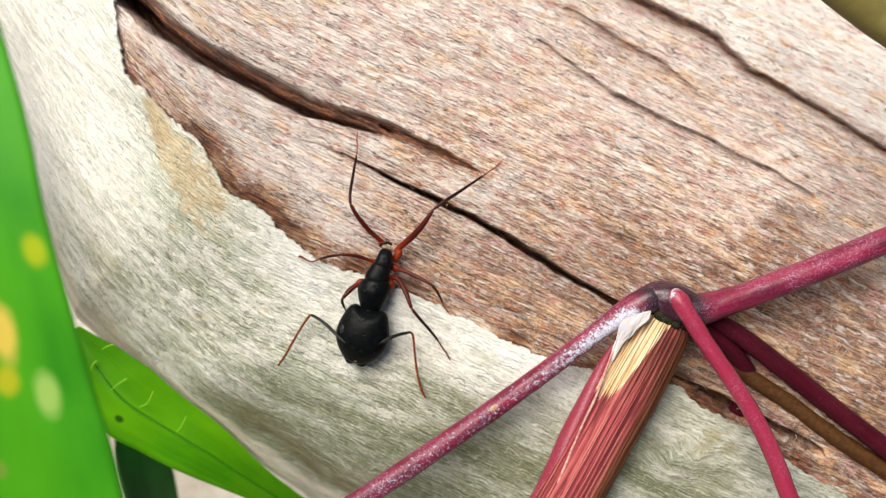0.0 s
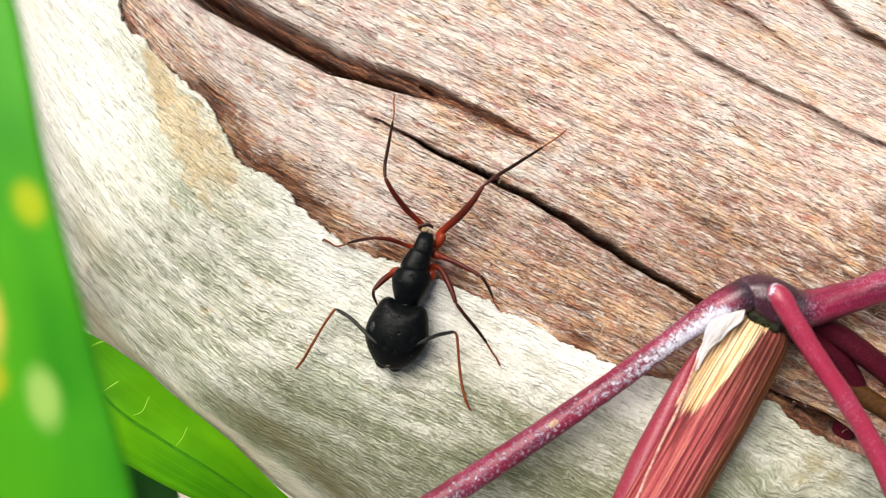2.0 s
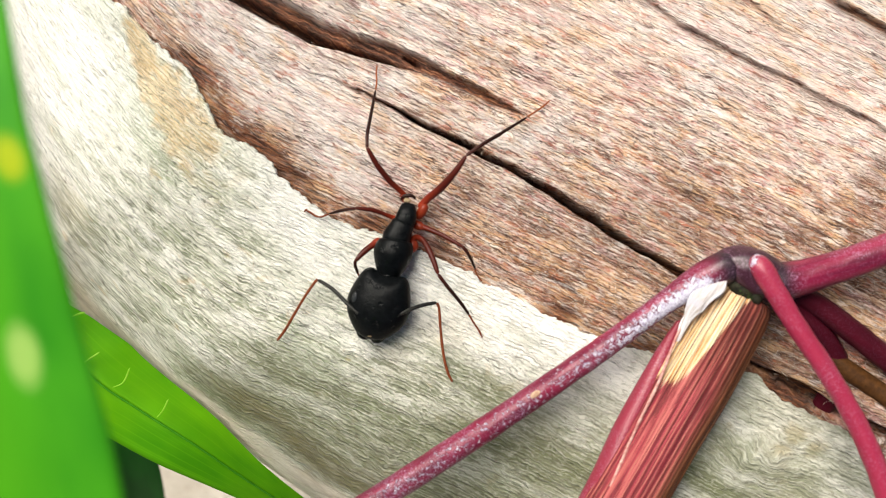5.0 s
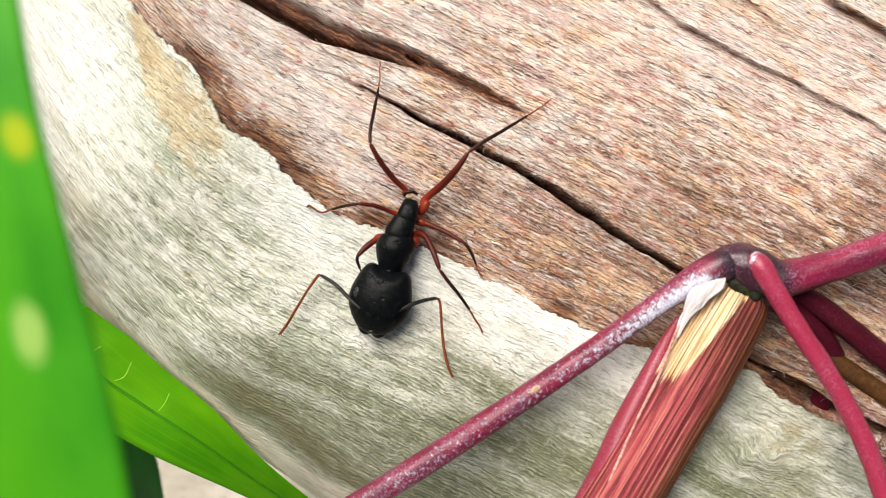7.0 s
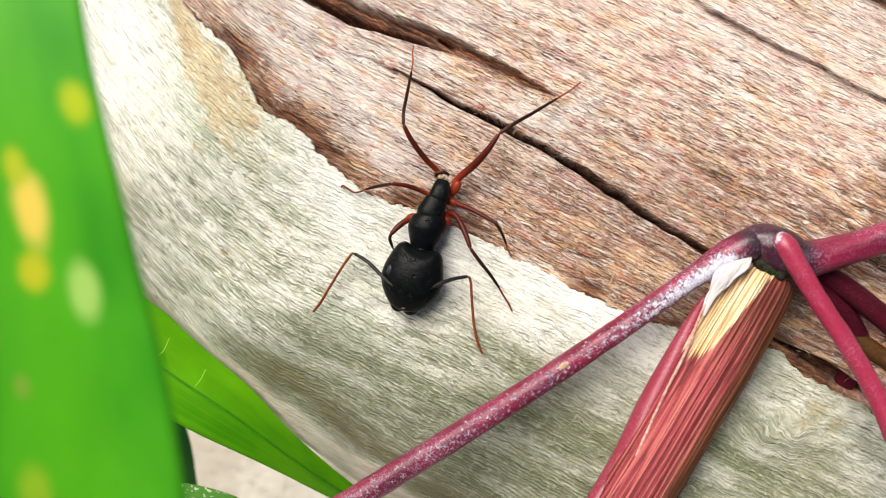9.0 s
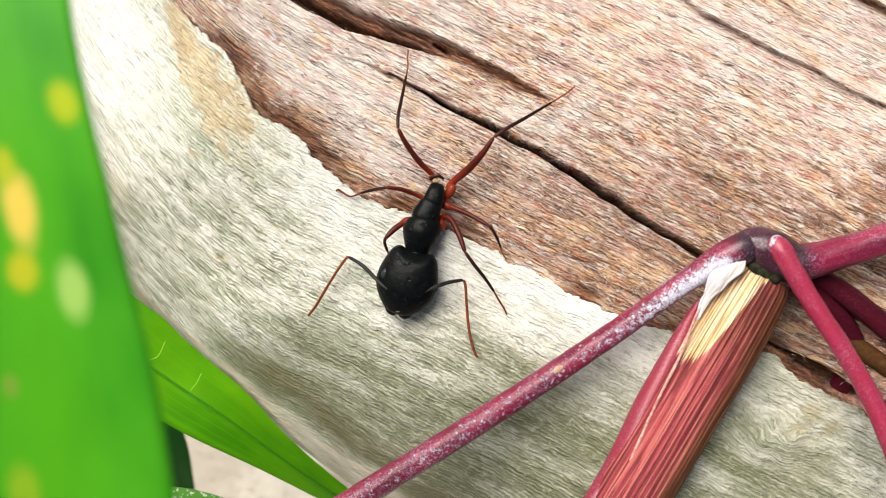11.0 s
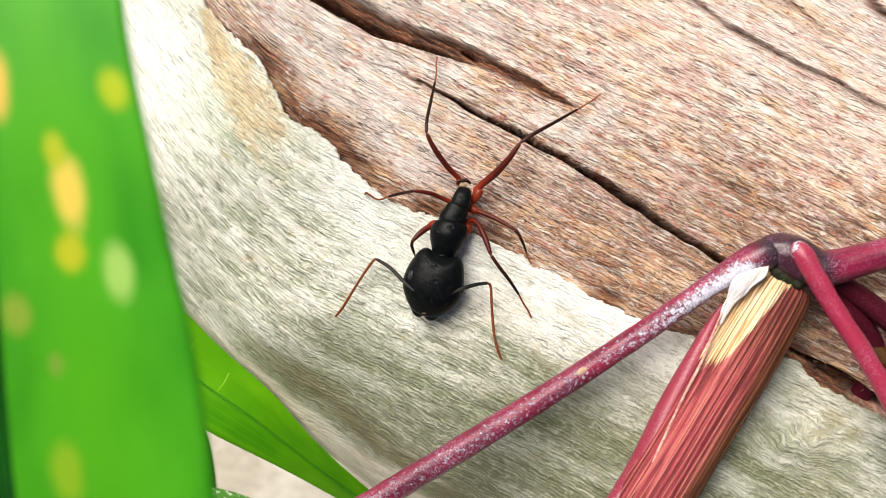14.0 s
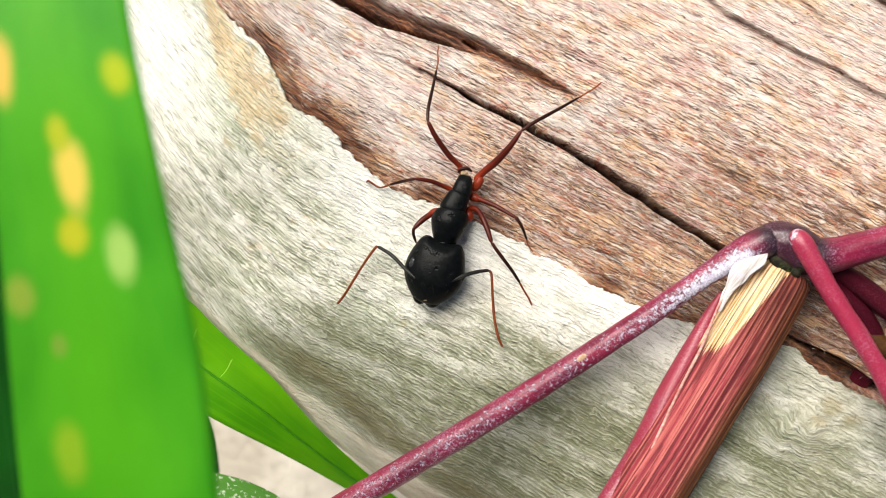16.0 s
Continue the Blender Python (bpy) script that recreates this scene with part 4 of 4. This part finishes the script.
    # hind legs
    leg(ant, [(-3.68, 0.17, 1.00, 0.17), (-3.91, 0.52, 1.20, 0.15), (-4.58, 1.13, 1.70, 0.16), (-5.29, 2.02, 2.30, 0.145), (-5.75, 2.84, 2.60, 0.1)],
        [(-5.72, 2.75, 2.60, 0.09), (-5.75, 3.50, 2.40, 0.095), (-5.62, 4.67, 1.70, 0.09), (-5.45, 6.05, 1.00, 0.06)],
        [(-5.45, 5.99, 1.00, 0.055), (-5.42, 6.53, 0.80, 0.05), (-5.47, 7.00, 0.65, 0.045), (-5.42, 7.40, 0.60, 0.04)], (MAT_RED, MAT_DARKRED, MAT_AMBER), "long dark red hind leg", coxa=[(-3.58, -0.00, 1.00, 0.18), (-3.79, 0.26, 1.10, 0.2), (-3.97, 0.52, 1.25, 0.15)])
    leg(ant, [(-3.01, -0.30, 1.10, 0.24), (-2.65, 0.18, 1.30, 0.2), (-1.88, 0.82, 1.80, 0.21), (-1.16, 1.62, 2.30, 0.17), (-0.56, 2.51, 2.60, 0.1)],
        [(-0.64, 2.42, 2.60, 0.09), (0.20, 3.04, 2.40, 0.105), (1.23, 3.72, 1.90, 0.095), (2.67, 4.72, 1.10, 0.06)],
        [(2.58, 4.66, 1.10, 0.055), (3.04, 4.99, 0.90, 0.05), (3.44, 5.29, 0.70, 0.045), (3.86, 5.67, 0.60, 0.04)], (MAT_RED, MAT_DARKRED, MAT_AMBER), "long dark red hind leg", coxa=[(-3.21, -0.78, 1.00, 0.18), (-2.91, -0.48, 1.20, 0.26), (-2.65, -0.00, 1.35, 0.2)])
    # middle legs
    leg(ant, [(-4.19, -0.86, 1.10, 0.16), (-4.63, -0.69, 1.30, 0.12), (-5.44, -0.42, 1.70, 0.12), (-6.37, -0.33, 2.00, 0.085)],
        [(-6.25, -0.33, 2.00, 0.08), (-7.14, -0.45, 1.20, 0.09), (-7.86, -0.62, 0.80, 0.055)],
        [(-7.82, -0.62, 0.82, 0.055), (-8.40, -0.79, 0.68, 0.055), (-8.87, -0.55, 0.66, 0.055), (-9.09, -0.43, 0.64, 0.055), (-9.20, -0.54, 0.55, 0.04)], (MAT_RED, MAT_DARKRED, MAT_FLAGEL))
    leg(ant, [(-3.30, -1.08, 1.00, 0.24), (-2.78, -1.25, 1.20, 0.15), (-1.78, -1.66, 1.60, 0.13), (-0.62, -2.29, 1.90, 0.09)],
        [(-0.71, -2.21, 1.90, 0.11), (-0.44, -2.56, 1.80, 0.085), (-0.19, -3.00, 1.50, 0.075), (0.00, -3.44, 1.10, 0.055)],
        [(-0.03, -3.35, 1.10, 0.05), (0.07, -3.66, 0.90, 0.045), (0.22, -3.87, 0.70, 0.04), (0.38, -4.05, 0.60, 0.035)], (MAT_RED, MAT_DARKRED, MAT_AMBER), coxa=[(-3.45, -1.02, 1.00, 0.2), (-3.11, -1.14, 1.10, 0.25), (-2.72, -1.31, 1.25, 0.16)])
    # front legs
    leg(ant, [(-3.43, -2.16, 1.00, 0.28), (-3.19, -1.80, 1.20, 0.17), (-2.76, -1.97, 1.50, 0.15), (-2.32, -2.73, 1.90, 0.16), (-1.92, -3.78, 2.10, 0.1)],
        [(-1.98, -3.67, 2.10, 0.09), (-1.44, -4.37, 1.90, 0.1), (-0.84, -5.08, 1.50, 0.09), (-0.26, -5.87, 1.00, 0.07)],
        [(-0.32, -5.81, 1.00, 0.06), (-0.01, -6.30, 0.80, 0.055), (0.24, -6.66, 0.65, 0.05), (0.46, -7.09, 0.50, 0.05)], (MAT_RED, MAT_DARKRED, MAT_FLAGEL), coxa=[(-3.60, -2.52, 1.00, 0.3), (-3.36, -2.28, 1.05, 0.33), (-3.22, -1.92, 1.20, 0.2)])
    leg(ant, [(-4.99, -2.06, 1.00, 0.24), (-5.44, -2.25, 1.30, 0.17), (-5.93, -2.65, 1.50, 0.16), (-6.32, -3.10, 1.60, 0.1)],
        [(-6.30, -3.01, 1.60, 0.09), (-6.34, -3.34, 1.40, 0.09), (-6.21, -3.76, 1.10, 0.07)],
        [(-6.24, -3.70, 1.10, 0.06), (-6.05, -4.15, 0.70, 0.05), (-5.82, -4.67, 0.50, 0.045)], (MAT_RED, MAT_DARKRED, MAT_FLAGEL), coxa=[(-4.81, -2.18, 1.00, 0.24), (-5.16, -2.10, 1.10, 0.26), (-5.50, -2.28, 1.25, 0.18)])


# ---- the wine-red stems ----
def build_stems():
    plant = thing("branching_stem", "wine-red jointed plant stem with a dried broken stub", "plant stem", (13.57, -6.71, 0.00))

    def waxy(u, a):
        low = smooth(-np.cos(a), -0.75, 0.35)
        return low * (0.60 * np.exp(-((u - 0.20) / 0.055) ** 2) + 0.40 * np.exp(-((u - 0.30) / 0.10) ** 2)) + 0.40 * smooth(np.sin(a), 0.1, 1) * smooth(u, 0.12, 0.25)

    part("runner", tube("runner", [(13.71, -3.04, 3.10, 0.8), (12.64, -3.12, 3.15, 0.86), (11.37, -3.80, 3.10, 0.78), (9.68, -4.98, 3.00, 0.6), (6.85, -7.15, 2.90, 0.6), (3.43, -9.65, 2.80, 0.63), (0.00, -12.07, 2.70, 0.66), (-4.31, -14.99, 2.60, 0.68), (-8.69, -17.94, 2.20, 0.7), (-13.54, -21.26, 1.20, 0.7), (-21.37, -26.94, -2.00, 0.7)],
                        MAT_STEM, 150, 28, rough=0.05, wax=waxy, node=lambda u, a: smooth(0.19 - u, 0, 0.10)), plant, "wine-red stem dusted with white wax")
    part("lenticel", blob("lenticel", MAT_LENTICEL, (0.16, 0.30, 0.07), frame_at((3.12, -9.72, 3.42), 35), None, 18, 12), plant, "pale corky spot on the runner")
    part("branch", tube("branch", [(14.14, -3.32, 2.90, 0.85), (15.30, -3.74, 2.90, 1.02), (16.59, -3.57, 2.90, 0.92), (18.30, -3.02, 2.90, 0.84), (20.82, -2.12, 2.90, 0.82), (25.19, -0.40, 2.80, 0.82), (31.97, 2.48, 2.40, 0.82), (43.69, 7.97, 0.00, 0.82)],
                        MAT_STEM, 140, 28, rough=0.05, node=lambda u, a: smooth(0.30 - u, 0, 0.14)), plant, "thick wine-red side branch")
    part("joint", tube("joint", [(12.04, -3.24, 2.90, 0.5), (12.96, -2.82, 3.10, 0.78), (14.00, -3.15, 3.10, 1.1), (15.10, -3.77, 2.90, 1.05), (16.05, -3.93, 2.80, 0.85)],
                       MAT_STEM, 50, 28, rough=0.12, seed=3, node=lambda u, a: 0 * u + 0.9), plant, "dark purple swollen joint")
    part("twig", tube("twig", [(13.76, -2.69, 3.80, 0.4), (14.25, -3.02, 4.10, 0.56), (14.86, -4.00, 4.20, 0.56), (15.95, -5.75, 4.20, 0.53), (17.44, -7.90, 4.20, 0.52), (18.82, -10.13, 4.20, 0.52), (19.92, -12.36, 4.20, 0.53), (21.18, -15.59, 4.10, 0.54), (22.84, -19.93, 3.60, 0.55), (26.37, -28.63, 1.00, 0.55)],
                      MAT_TWIG, 110, 24, rough=0.05, seed=4, wax=lambda u, a: 0.55 * np.exp(-((u - 0.06) / 0.05) ** 2)), plant, "slender wine-red twig")
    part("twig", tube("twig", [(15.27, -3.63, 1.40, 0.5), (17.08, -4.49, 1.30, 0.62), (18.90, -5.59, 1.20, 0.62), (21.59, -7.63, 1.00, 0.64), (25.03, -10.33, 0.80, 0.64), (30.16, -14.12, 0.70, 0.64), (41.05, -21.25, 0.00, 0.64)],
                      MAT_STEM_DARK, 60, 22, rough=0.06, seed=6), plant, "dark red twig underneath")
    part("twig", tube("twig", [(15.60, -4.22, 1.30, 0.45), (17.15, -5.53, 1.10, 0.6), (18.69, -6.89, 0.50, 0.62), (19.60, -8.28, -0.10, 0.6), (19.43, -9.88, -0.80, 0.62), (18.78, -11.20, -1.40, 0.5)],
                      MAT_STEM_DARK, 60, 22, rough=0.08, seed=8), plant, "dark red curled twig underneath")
    part("twig", tube("twig", [(18.04, -6.92, 0.20, 0.45), (19.86, -8.40, 0.20, 0.55), (21.96, -9.73, 0.10, 0.55), (25.35, -12.22, 0.10, 0.55), (30.48, -15.58, 0.10, 0.55), (41.26, -22.24, -0.30, 0.55)],
                      MAT_DRY, 50, 20, rough=0.06, seed=9), plant, "olive-brown dry twig")

    # black-green lumps added to darken the hollow below the joint
    part("hollow_lump", blob("hollow_lump", MAT_HOLLOW, (0.85, 0.55, 0.5), frame_at((13.67, -4.13, 3.10), 60), None, 24, 16), plant, "black-green lump standing in for the dark hollow")
    part("hollow_lump", blob("hollow_lump", MAT_HOLLOW, (0.4, 0.35, 0.4), frame_at((14.28, -4.58, 3.20), 20), None, 20, 14), plant, "black-green lump standing in for the dark hollow")

    part("husk_flap", tube("husk_flap", [(12.80, -2.95, 3.50, 0.12), (12.32, -3.55, 3.72, 0.42), (11.75, -4.25, 3.74, 0.56), (11.20, -5.00, 3.57, 0.46), (10.75, -5.85, 3.16, 0.22), (10.38, -6.95, 2.85, 0.08)], MAT_FLAP, 70, 32, 0.16, rough=0.45, seed=12), plant, "white papery film at the joint")

    # dried stub
    husk = [(14.07, -4.40, 2.00, 1.45), (13.55, -5.34, 2.00, 1.8), (11.69, -8.72, 1.95, 1.96), (10.07, -11.63, 1.90, 1.92), (8.34, -14.75, 1.85, 1.92), (5.87, -19.10, 1.70, 2), (2.17, -27.18, -1.50, 2)]
    me = tube("stub", husk, MAT_HUSK, 150, 90, 0.86, ribs=0.05, round_ends=0.12)
    count = len(me.vertices)
    along = np.zeros(count, np.float32)
    me.attributes["along"].data.foreach_get("value", along)
    co = np.zeros(count * 3, np.float32)
    me.vertices.foreach_get("co", co)
    co = co.reshape(-1, 3)
    ax, ay = (14.75, -4.51)
    bx, by = (8.63, -15.13)
    dx, dy = (bx - ax) * M, (by - ay) * M
    ln = math.hypot(dx, dy)
    lateral = ((co[:, 0] - ax * M) * dy - (co[:, 1] - ay * M) * dx) / ln / M
    for key, values in (("torn", smooth(0.04 + 0.38 * smooth(lateral, 0.0, 1.8) - along, -0.04, 0.10)), ("olive", smooth(-lateral, -0.2, 1.4))):
        a = me.attributes.new(key, "FLOAT", "POINT")
        a.data.foreach_set("value", values.astype(np.float32))
    stub = part("stub", me, plant, "dry striped red-brown stub with a torn straw-coloured end")
    part("sheath_edge", tube("sheath_edge", [(10.73, -5.80, 3.00, 0.05), (10.23, -6.91, 3.00, 0.07), (9.46, -8.99, 3.00, 0.08), (8.30, -11.50, 2.95, 0.08), (6.96, -14.64, 2.95, 0.08), (5.02, -18.52, 2.80, 0.08)], MAT_SHEATH_EDGE, 60, 8, rough=0.3), stub, "pale edge of the sheath")
    part("sheath", tube("sheath", [(10.64, -5.84, 2.30, 0.14), (9.96, -7.34, 2.00, 0.36), (9.07, -9.36, 1.90, 0.56), (7.95, -11.83, 1.80, 0.7), (6.66, -14.95, 1.75, 0.8), (4.07, -18.99, 2.20, 0.55), (0.62, -27.21, -1.50, 0.55)], MAT_SHEATH, 70, 20, 1.0, ribs=0.05, seed=2), stub, "pink dried sheath strip")

    # a tuft of moss in the crook
    rs = np.random.RandomState(21)
    verts, faces = [], []
    for k in range(70):
        x, y, z = 14.05 + rs.normal(0, 0.35), -4.25 + rs.normal(0, 0.18), 3.45 + rs.uniform(-0.1, 0.15)
        dx, dy, dz = rs.normal(0, 0.12), rs.normal(0, 0.12), rs.uniform(0.08, 0.25)
        i = len(verts)
        verts += [(x - 0.03, y, z), (x + 0.03, y, z), (x, y + 0.03, z), (x + dx, y + dy, z + dz)]
        faces += [(i, i + 1, i + 3), (i + 1, i + 2, i + 3), (i + 2, i, i + 3)]
    me = bpy.data.meshes.new("moss")
    me.from_pydata([(a * M, b * M, c * M) for a, b, c in verts], [], faces)
    tagged(part("moss", me, plant, "tiny dark green moss tuft", MAT_MOSS), kind="stuff")


# ---- leaves ----
def blade(name, axis, mat, count=60, across=15, fold=0.0):
    """A thin leaf with a slight fold: axis points are (x, y, z, half width, side tilt)."""
    p = spline(axis, count)
    c, w, tilt = p[:, :3], p[:, 3], p[:, 4]
    t = np.gradient(c, axis=0)
    t /= np.linalg.norm(t, axis=1)[:, None]
    side = np.cross(t, (0, 0, 1.0))
    side /= np.linalg.norm(side, axis=1)[:, None]
    up = np.cross(side, t)
    sd = np.cos(tilt)[:, None] * side + np.sin(tilt)[:, None] * up
    nn = np.cross(sd, t)
    k = np.linspace(-1, 1, across)
    s = np.concatenate([[0], np.cumsum(np.linalg.norm(np.diff(c, axis=0), axis=1))])
    K, S = np.meshgrid(k, s)
    lift = fold * np.sqrt(K * K + 0.02)
    pos = c[:, None, :] + (K * w[:, None])[..., None] * sd[:, None, :] + (lift * w[:, None])[..., None] * nn[:, None, :]
    thick = 0.09
    low = pos - thick * nn[:, None, :]
    loop = np.concatenate([pos, low[:, ::-1], pos[:, :1]], axis=1)
    u = np.concatenate([K, K[:, ::-1], K[:, :1]], axis=1) * 0.5 + 0.5
    v = np.concatenate([S, S, S[:, :1]], axis=1)
    return grid_mesh(name, loop[..., 0], loop[..., 1], loop[..., 2], [mat], uv=(u, v))


def on_blade(axis, count, place):
    """Where a place (x, y) lies on a blade: across it (0 to 1) and along it in mm."""
    p = spline(axis, count)
    s = np.concatenate([[0], np.cumsum(np.linalg.norm(np.diff(p[:, :3], axis=0), axis=1))])
    i = int(np.argmin(np.hypot(p[:, 0] - place[0], p[:, 1] - place[1])))
    t = p[min(i + 1, count - 1), :2] - p[max(i - 1, 0), :2]
    t = t / np.hypot(*t)
    lateral = (place[0] - p[i, 0]) * t[1] - (place[1] - p[i, 1]) * t[0]
    return 0.5 + 0.5 * lateral / p[i, 3], s[i]


def build_leaves():
    b = thing("grass_blade", "broad green grass blade with yellow spots leaning over the log", "leaf", (-18.47, -33.87, 10.00))
    axis = [(-23.79, -173.60, -50.00, 3.6, 0), (-15.58, -42.26, 13.00, 3.6, 0), (-14.43, -19.01, 24.00, 3.5, 0), (-14.45, -10.55, 27.50, 3.25, 0), (-15.08, -4.99, 29.00, 2.8, 0), (-16.02, 0.30, 30.00, 2.6, 0), (-17.22, 5.71, 30.00, 2.6, 0), (-19.76, 15.51, 29.00, 1.6, 0), (-22.01, 22.05, 28.00, 0.2, 0)]
    spots = []
    for place, a, ln, c in (((-13.98, -0.22, 29.50), 0.10, 0.75, (0.42, 0.52, 0.010)), ((-13.96, -5.77, 29.00), 0.10, 1.1, (0.36, 0.58, 0.13)), ((-15.43, -3.54, 29.00), 0.11, 1.5, (0.76, 0.60, 0.10)), ((-15.43, -5.37, 29.00), 0.10, 0.8, (0.50, 0.52, 0.02)), ((-15.89, -1.99, 29.00), 0.08, 0.7, (0.45, 0.52, 0.02)),
                            ((-15.89, -12.70, 27.50), 0.10, 1.3, (0.27, 0.48, 0.02)), ((-17.72, -0.21, 29.50), 0.10, 1.4, (0.72, 0.50, 0.09)), ((-17.21, -7.37, 29.00), 0.09, 0.9, (0.25, 0.38, 0.04)), ((-16.03, -8.71, 28.50), 0.05, 0.5, (0.2, 0.38, 0.04))):
        u, v = on_blade(axis, 120, place)
        spots.append((u, v, a, ln, c))
    green = leaf_skin("blade_green", (0.030, 0.27, 0.007), (0.080, 0.41, 0.012), (0.13, 0.46, 0.025), spots, 0.0, (0.10, 0.45, 0.008))
    part("blade", blade("blade", axis, green, 120, 17, 0.06), b)
    rib = [(x, y, z - 0.22, 0.14) for x, y, z, w, k in axis]
    part("midrib", tube("midrib", rib, green, 100, 8), b)

    vein_mat = leaf_skin("leaf_vein", (0.26, 0.58, 0.02), (0.32, 0.62, 0.05), (0.35, 0.6, 0.1))
    rib_mat = leaf_skin("leaf_rib", (0.05, 0.28, 0.006), (0.07, 0.34, 0.01), (0.1, 0.4, 0.03))
    lf = thing("leaf", "bright green lance-shaped leaf with light veins beside the log", "leaf", (-9.23, -18.92, -10.00))
    axis = [(-24.30, -5.20, -2.00, 0.3, 0), (-23.15, -7.40, -2.00, 1.75, 0.1), (-21.28, -9.87, -2.20, 2.55, 0.1), (-18.85, -11.75, -3.00, 2.3, 0.15), (-15.85, -13.86, -4.00, 1.95, 0.2), (-12.91, -16.37, -6.00, 1.25, 0.2), (-9.94, -19.02, -9.00, 0.8, 0.1), (-5.35, -22.84, -14.00, 0.25, 0)]
    lime = leaf_skin("leaf_lime", (0.065, 0.31, 0.001), (0.16, 0.48, 0.002), (0.24, 0.58, 0.01), [(*on_blade(axis, 60, (-21.56, -11.21)), 0.05, 0.3, (0.03, 0.12, 0.002))])
    part("blade", blade("leaf_blade", axis, lime, 60, 15, -0.42), lf)
    part("midrib", tube("midrib", [(x, y, z - 0.03, 0.06) for x, y, z, w, k in axis[1:]], rib_mat, 60, 8), lf)
    for p in ([(-23.15, -7.94, -1.60, 0.03), (-23.00, -7.57, -1.60, 0.045), (-22.67, -7.23, -1.60, 0.05)], [(-21.87, -9.26, -1.80, 0.025), (-21.40, -8.88, -1.70, 0.045), (-20.70, -8.42, -1.60, 0.05)], [(-20.12, -10.43, -2.20, 0.025), (-19.49, -10.12, -2.10, 0.045), (-19.07, -9.27, -1.90, 0.05)],
              [(-17.83, -12.20, -3.00, 0.025), (-17.43, -11.74, -2.90, 0.045), (-17.09, -11.07, -2.70, 0.05)], [(-22.41, -6.57, -1.60, 0.025), (-21.96, -6.34, -1.60, 0.06), (-21.52, -6.20, -1.60, 0.04)]):
        part("vein", tube("vein", p, vein_mat, 14, 6), lf)

    # near-black green: the shade these leaves lie in is put into their colour
    deep = leaf_skin("leaf_shaded", (0.002, 0.055, 0.002), (0.006, 0.10, 0.004), (0.02, 0.13, 0.02))
    dk = thing("leaf", "dark green leaf in the shade below", "leaf", (-28.01, -27.21, -35.00))
    axis = [(-26.24, -11.94, -20.00, 0.4, 0), (-25.67, -17.26, -24.00, 2.2, 0), (-25.71, -21.96, -28.00, 2.4, 0), (-26.11, -30.15, -36.00, 1.6, 0), (-28.05, -43.80, -52.00, 0.5, 0)]
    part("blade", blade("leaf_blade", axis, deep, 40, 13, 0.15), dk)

    pale = leaf_skin("leaf_pale", (0.08, 0.26, 0.03), (0.14, 0.34, 0.06), (0.3, 0.45, 0.2), (), 0.8)
    sm = thing("leaf", "small pale-speckled green leaf beside the log", "leaf", (-17.06, -23.93, -12.00))
    axis = [(-19.82, -18.25, -4.00, 0.3, 0), (-18.05, -18.90, -4.00, 0.9, 0), (-15.68, -20.05, -4.50, 1.3, 0), (-13.43, -21.77, -6.00, 1.2, 0), (-10.48, -25.45, -12.00, 0.5, 0)]
    part("blade", blade("leaf_blade", axis, pale, 40, 13, 0.15), sm)

    db = thing("grass_blade", "dark green grass blade in the shade behind", "leaf", (-32.40, -44.18, -10.00))
    axis = [(-40.87, -111.37, -55.00, 4, 0), (-33.16, -47.98, -18.00, 4.2, 0), (-31.03, -20.59, -2.00, 4.2, 0), (-31.05, -7.25, 4.00, 4, 0), (-31.36, 4.33, 8.00, 3.4, 0), (-34.61, 22.06, 8.00, 0.4, 0)]
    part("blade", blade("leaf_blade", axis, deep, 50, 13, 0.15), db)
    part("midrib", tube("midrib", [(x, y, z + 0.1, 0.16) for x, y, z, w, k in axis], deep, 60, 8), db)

    olive = Nodes("olive_twig")
    olive_mat = olive.done(olive.mix(olive.noise(olive.coords((1, 1, 1), "Object"), 900, 3), (0.09, 0.075, 0.015), (0.20, 0.16, 0.04)), 0.6)
    tw = thing("twig", "olive-green twig hanging over the log", "twig", (24.49, 13.32, 8.00))
    part("stalk", tube("stalk", [(17.74, 19.18, 9.00, 1), (21.25, 16.07, 8.00, 1.05), (24.86, 13.68, 7.00, 1.1), (28.57, 11.38, 6.00, 1.1), (41.62, 4.14, -2.00, 1.1)], olive_mat, 50, 18), tw)


def motions():
    """The ant stands still; the grass blade sways a little in the first seconds."""
    blade_ob = bpy.data.objects["grass_blade"]
    x, y, z = blade_ob.location
    sway = [(0, -1.75, 0.11), (0.5, -0.67, 0.05), (1.0, -0.04, 0.06), (1.5, 0.2, -0.05), (2.0, 0.02, -0.02), (2.5, 0.1, -0.1), (3.0, 0.18, -0.12),
            (3.5, 0.2, -0.12), (4.0, 0.28, -0.2), (5.2, 0.15, -0.1), (6.5, 0, 0), (8.5, 0, 0), (11, 0, 0), (16, 0, 0)]
    walk(blade_ob, [(t, pose(x + (dx + 0.2) * M, y + dy * M, z)) for t, dx, dy in sway])


build_ground()
build_log()
build_ant()
build_stems()
build_leaves()
motions()
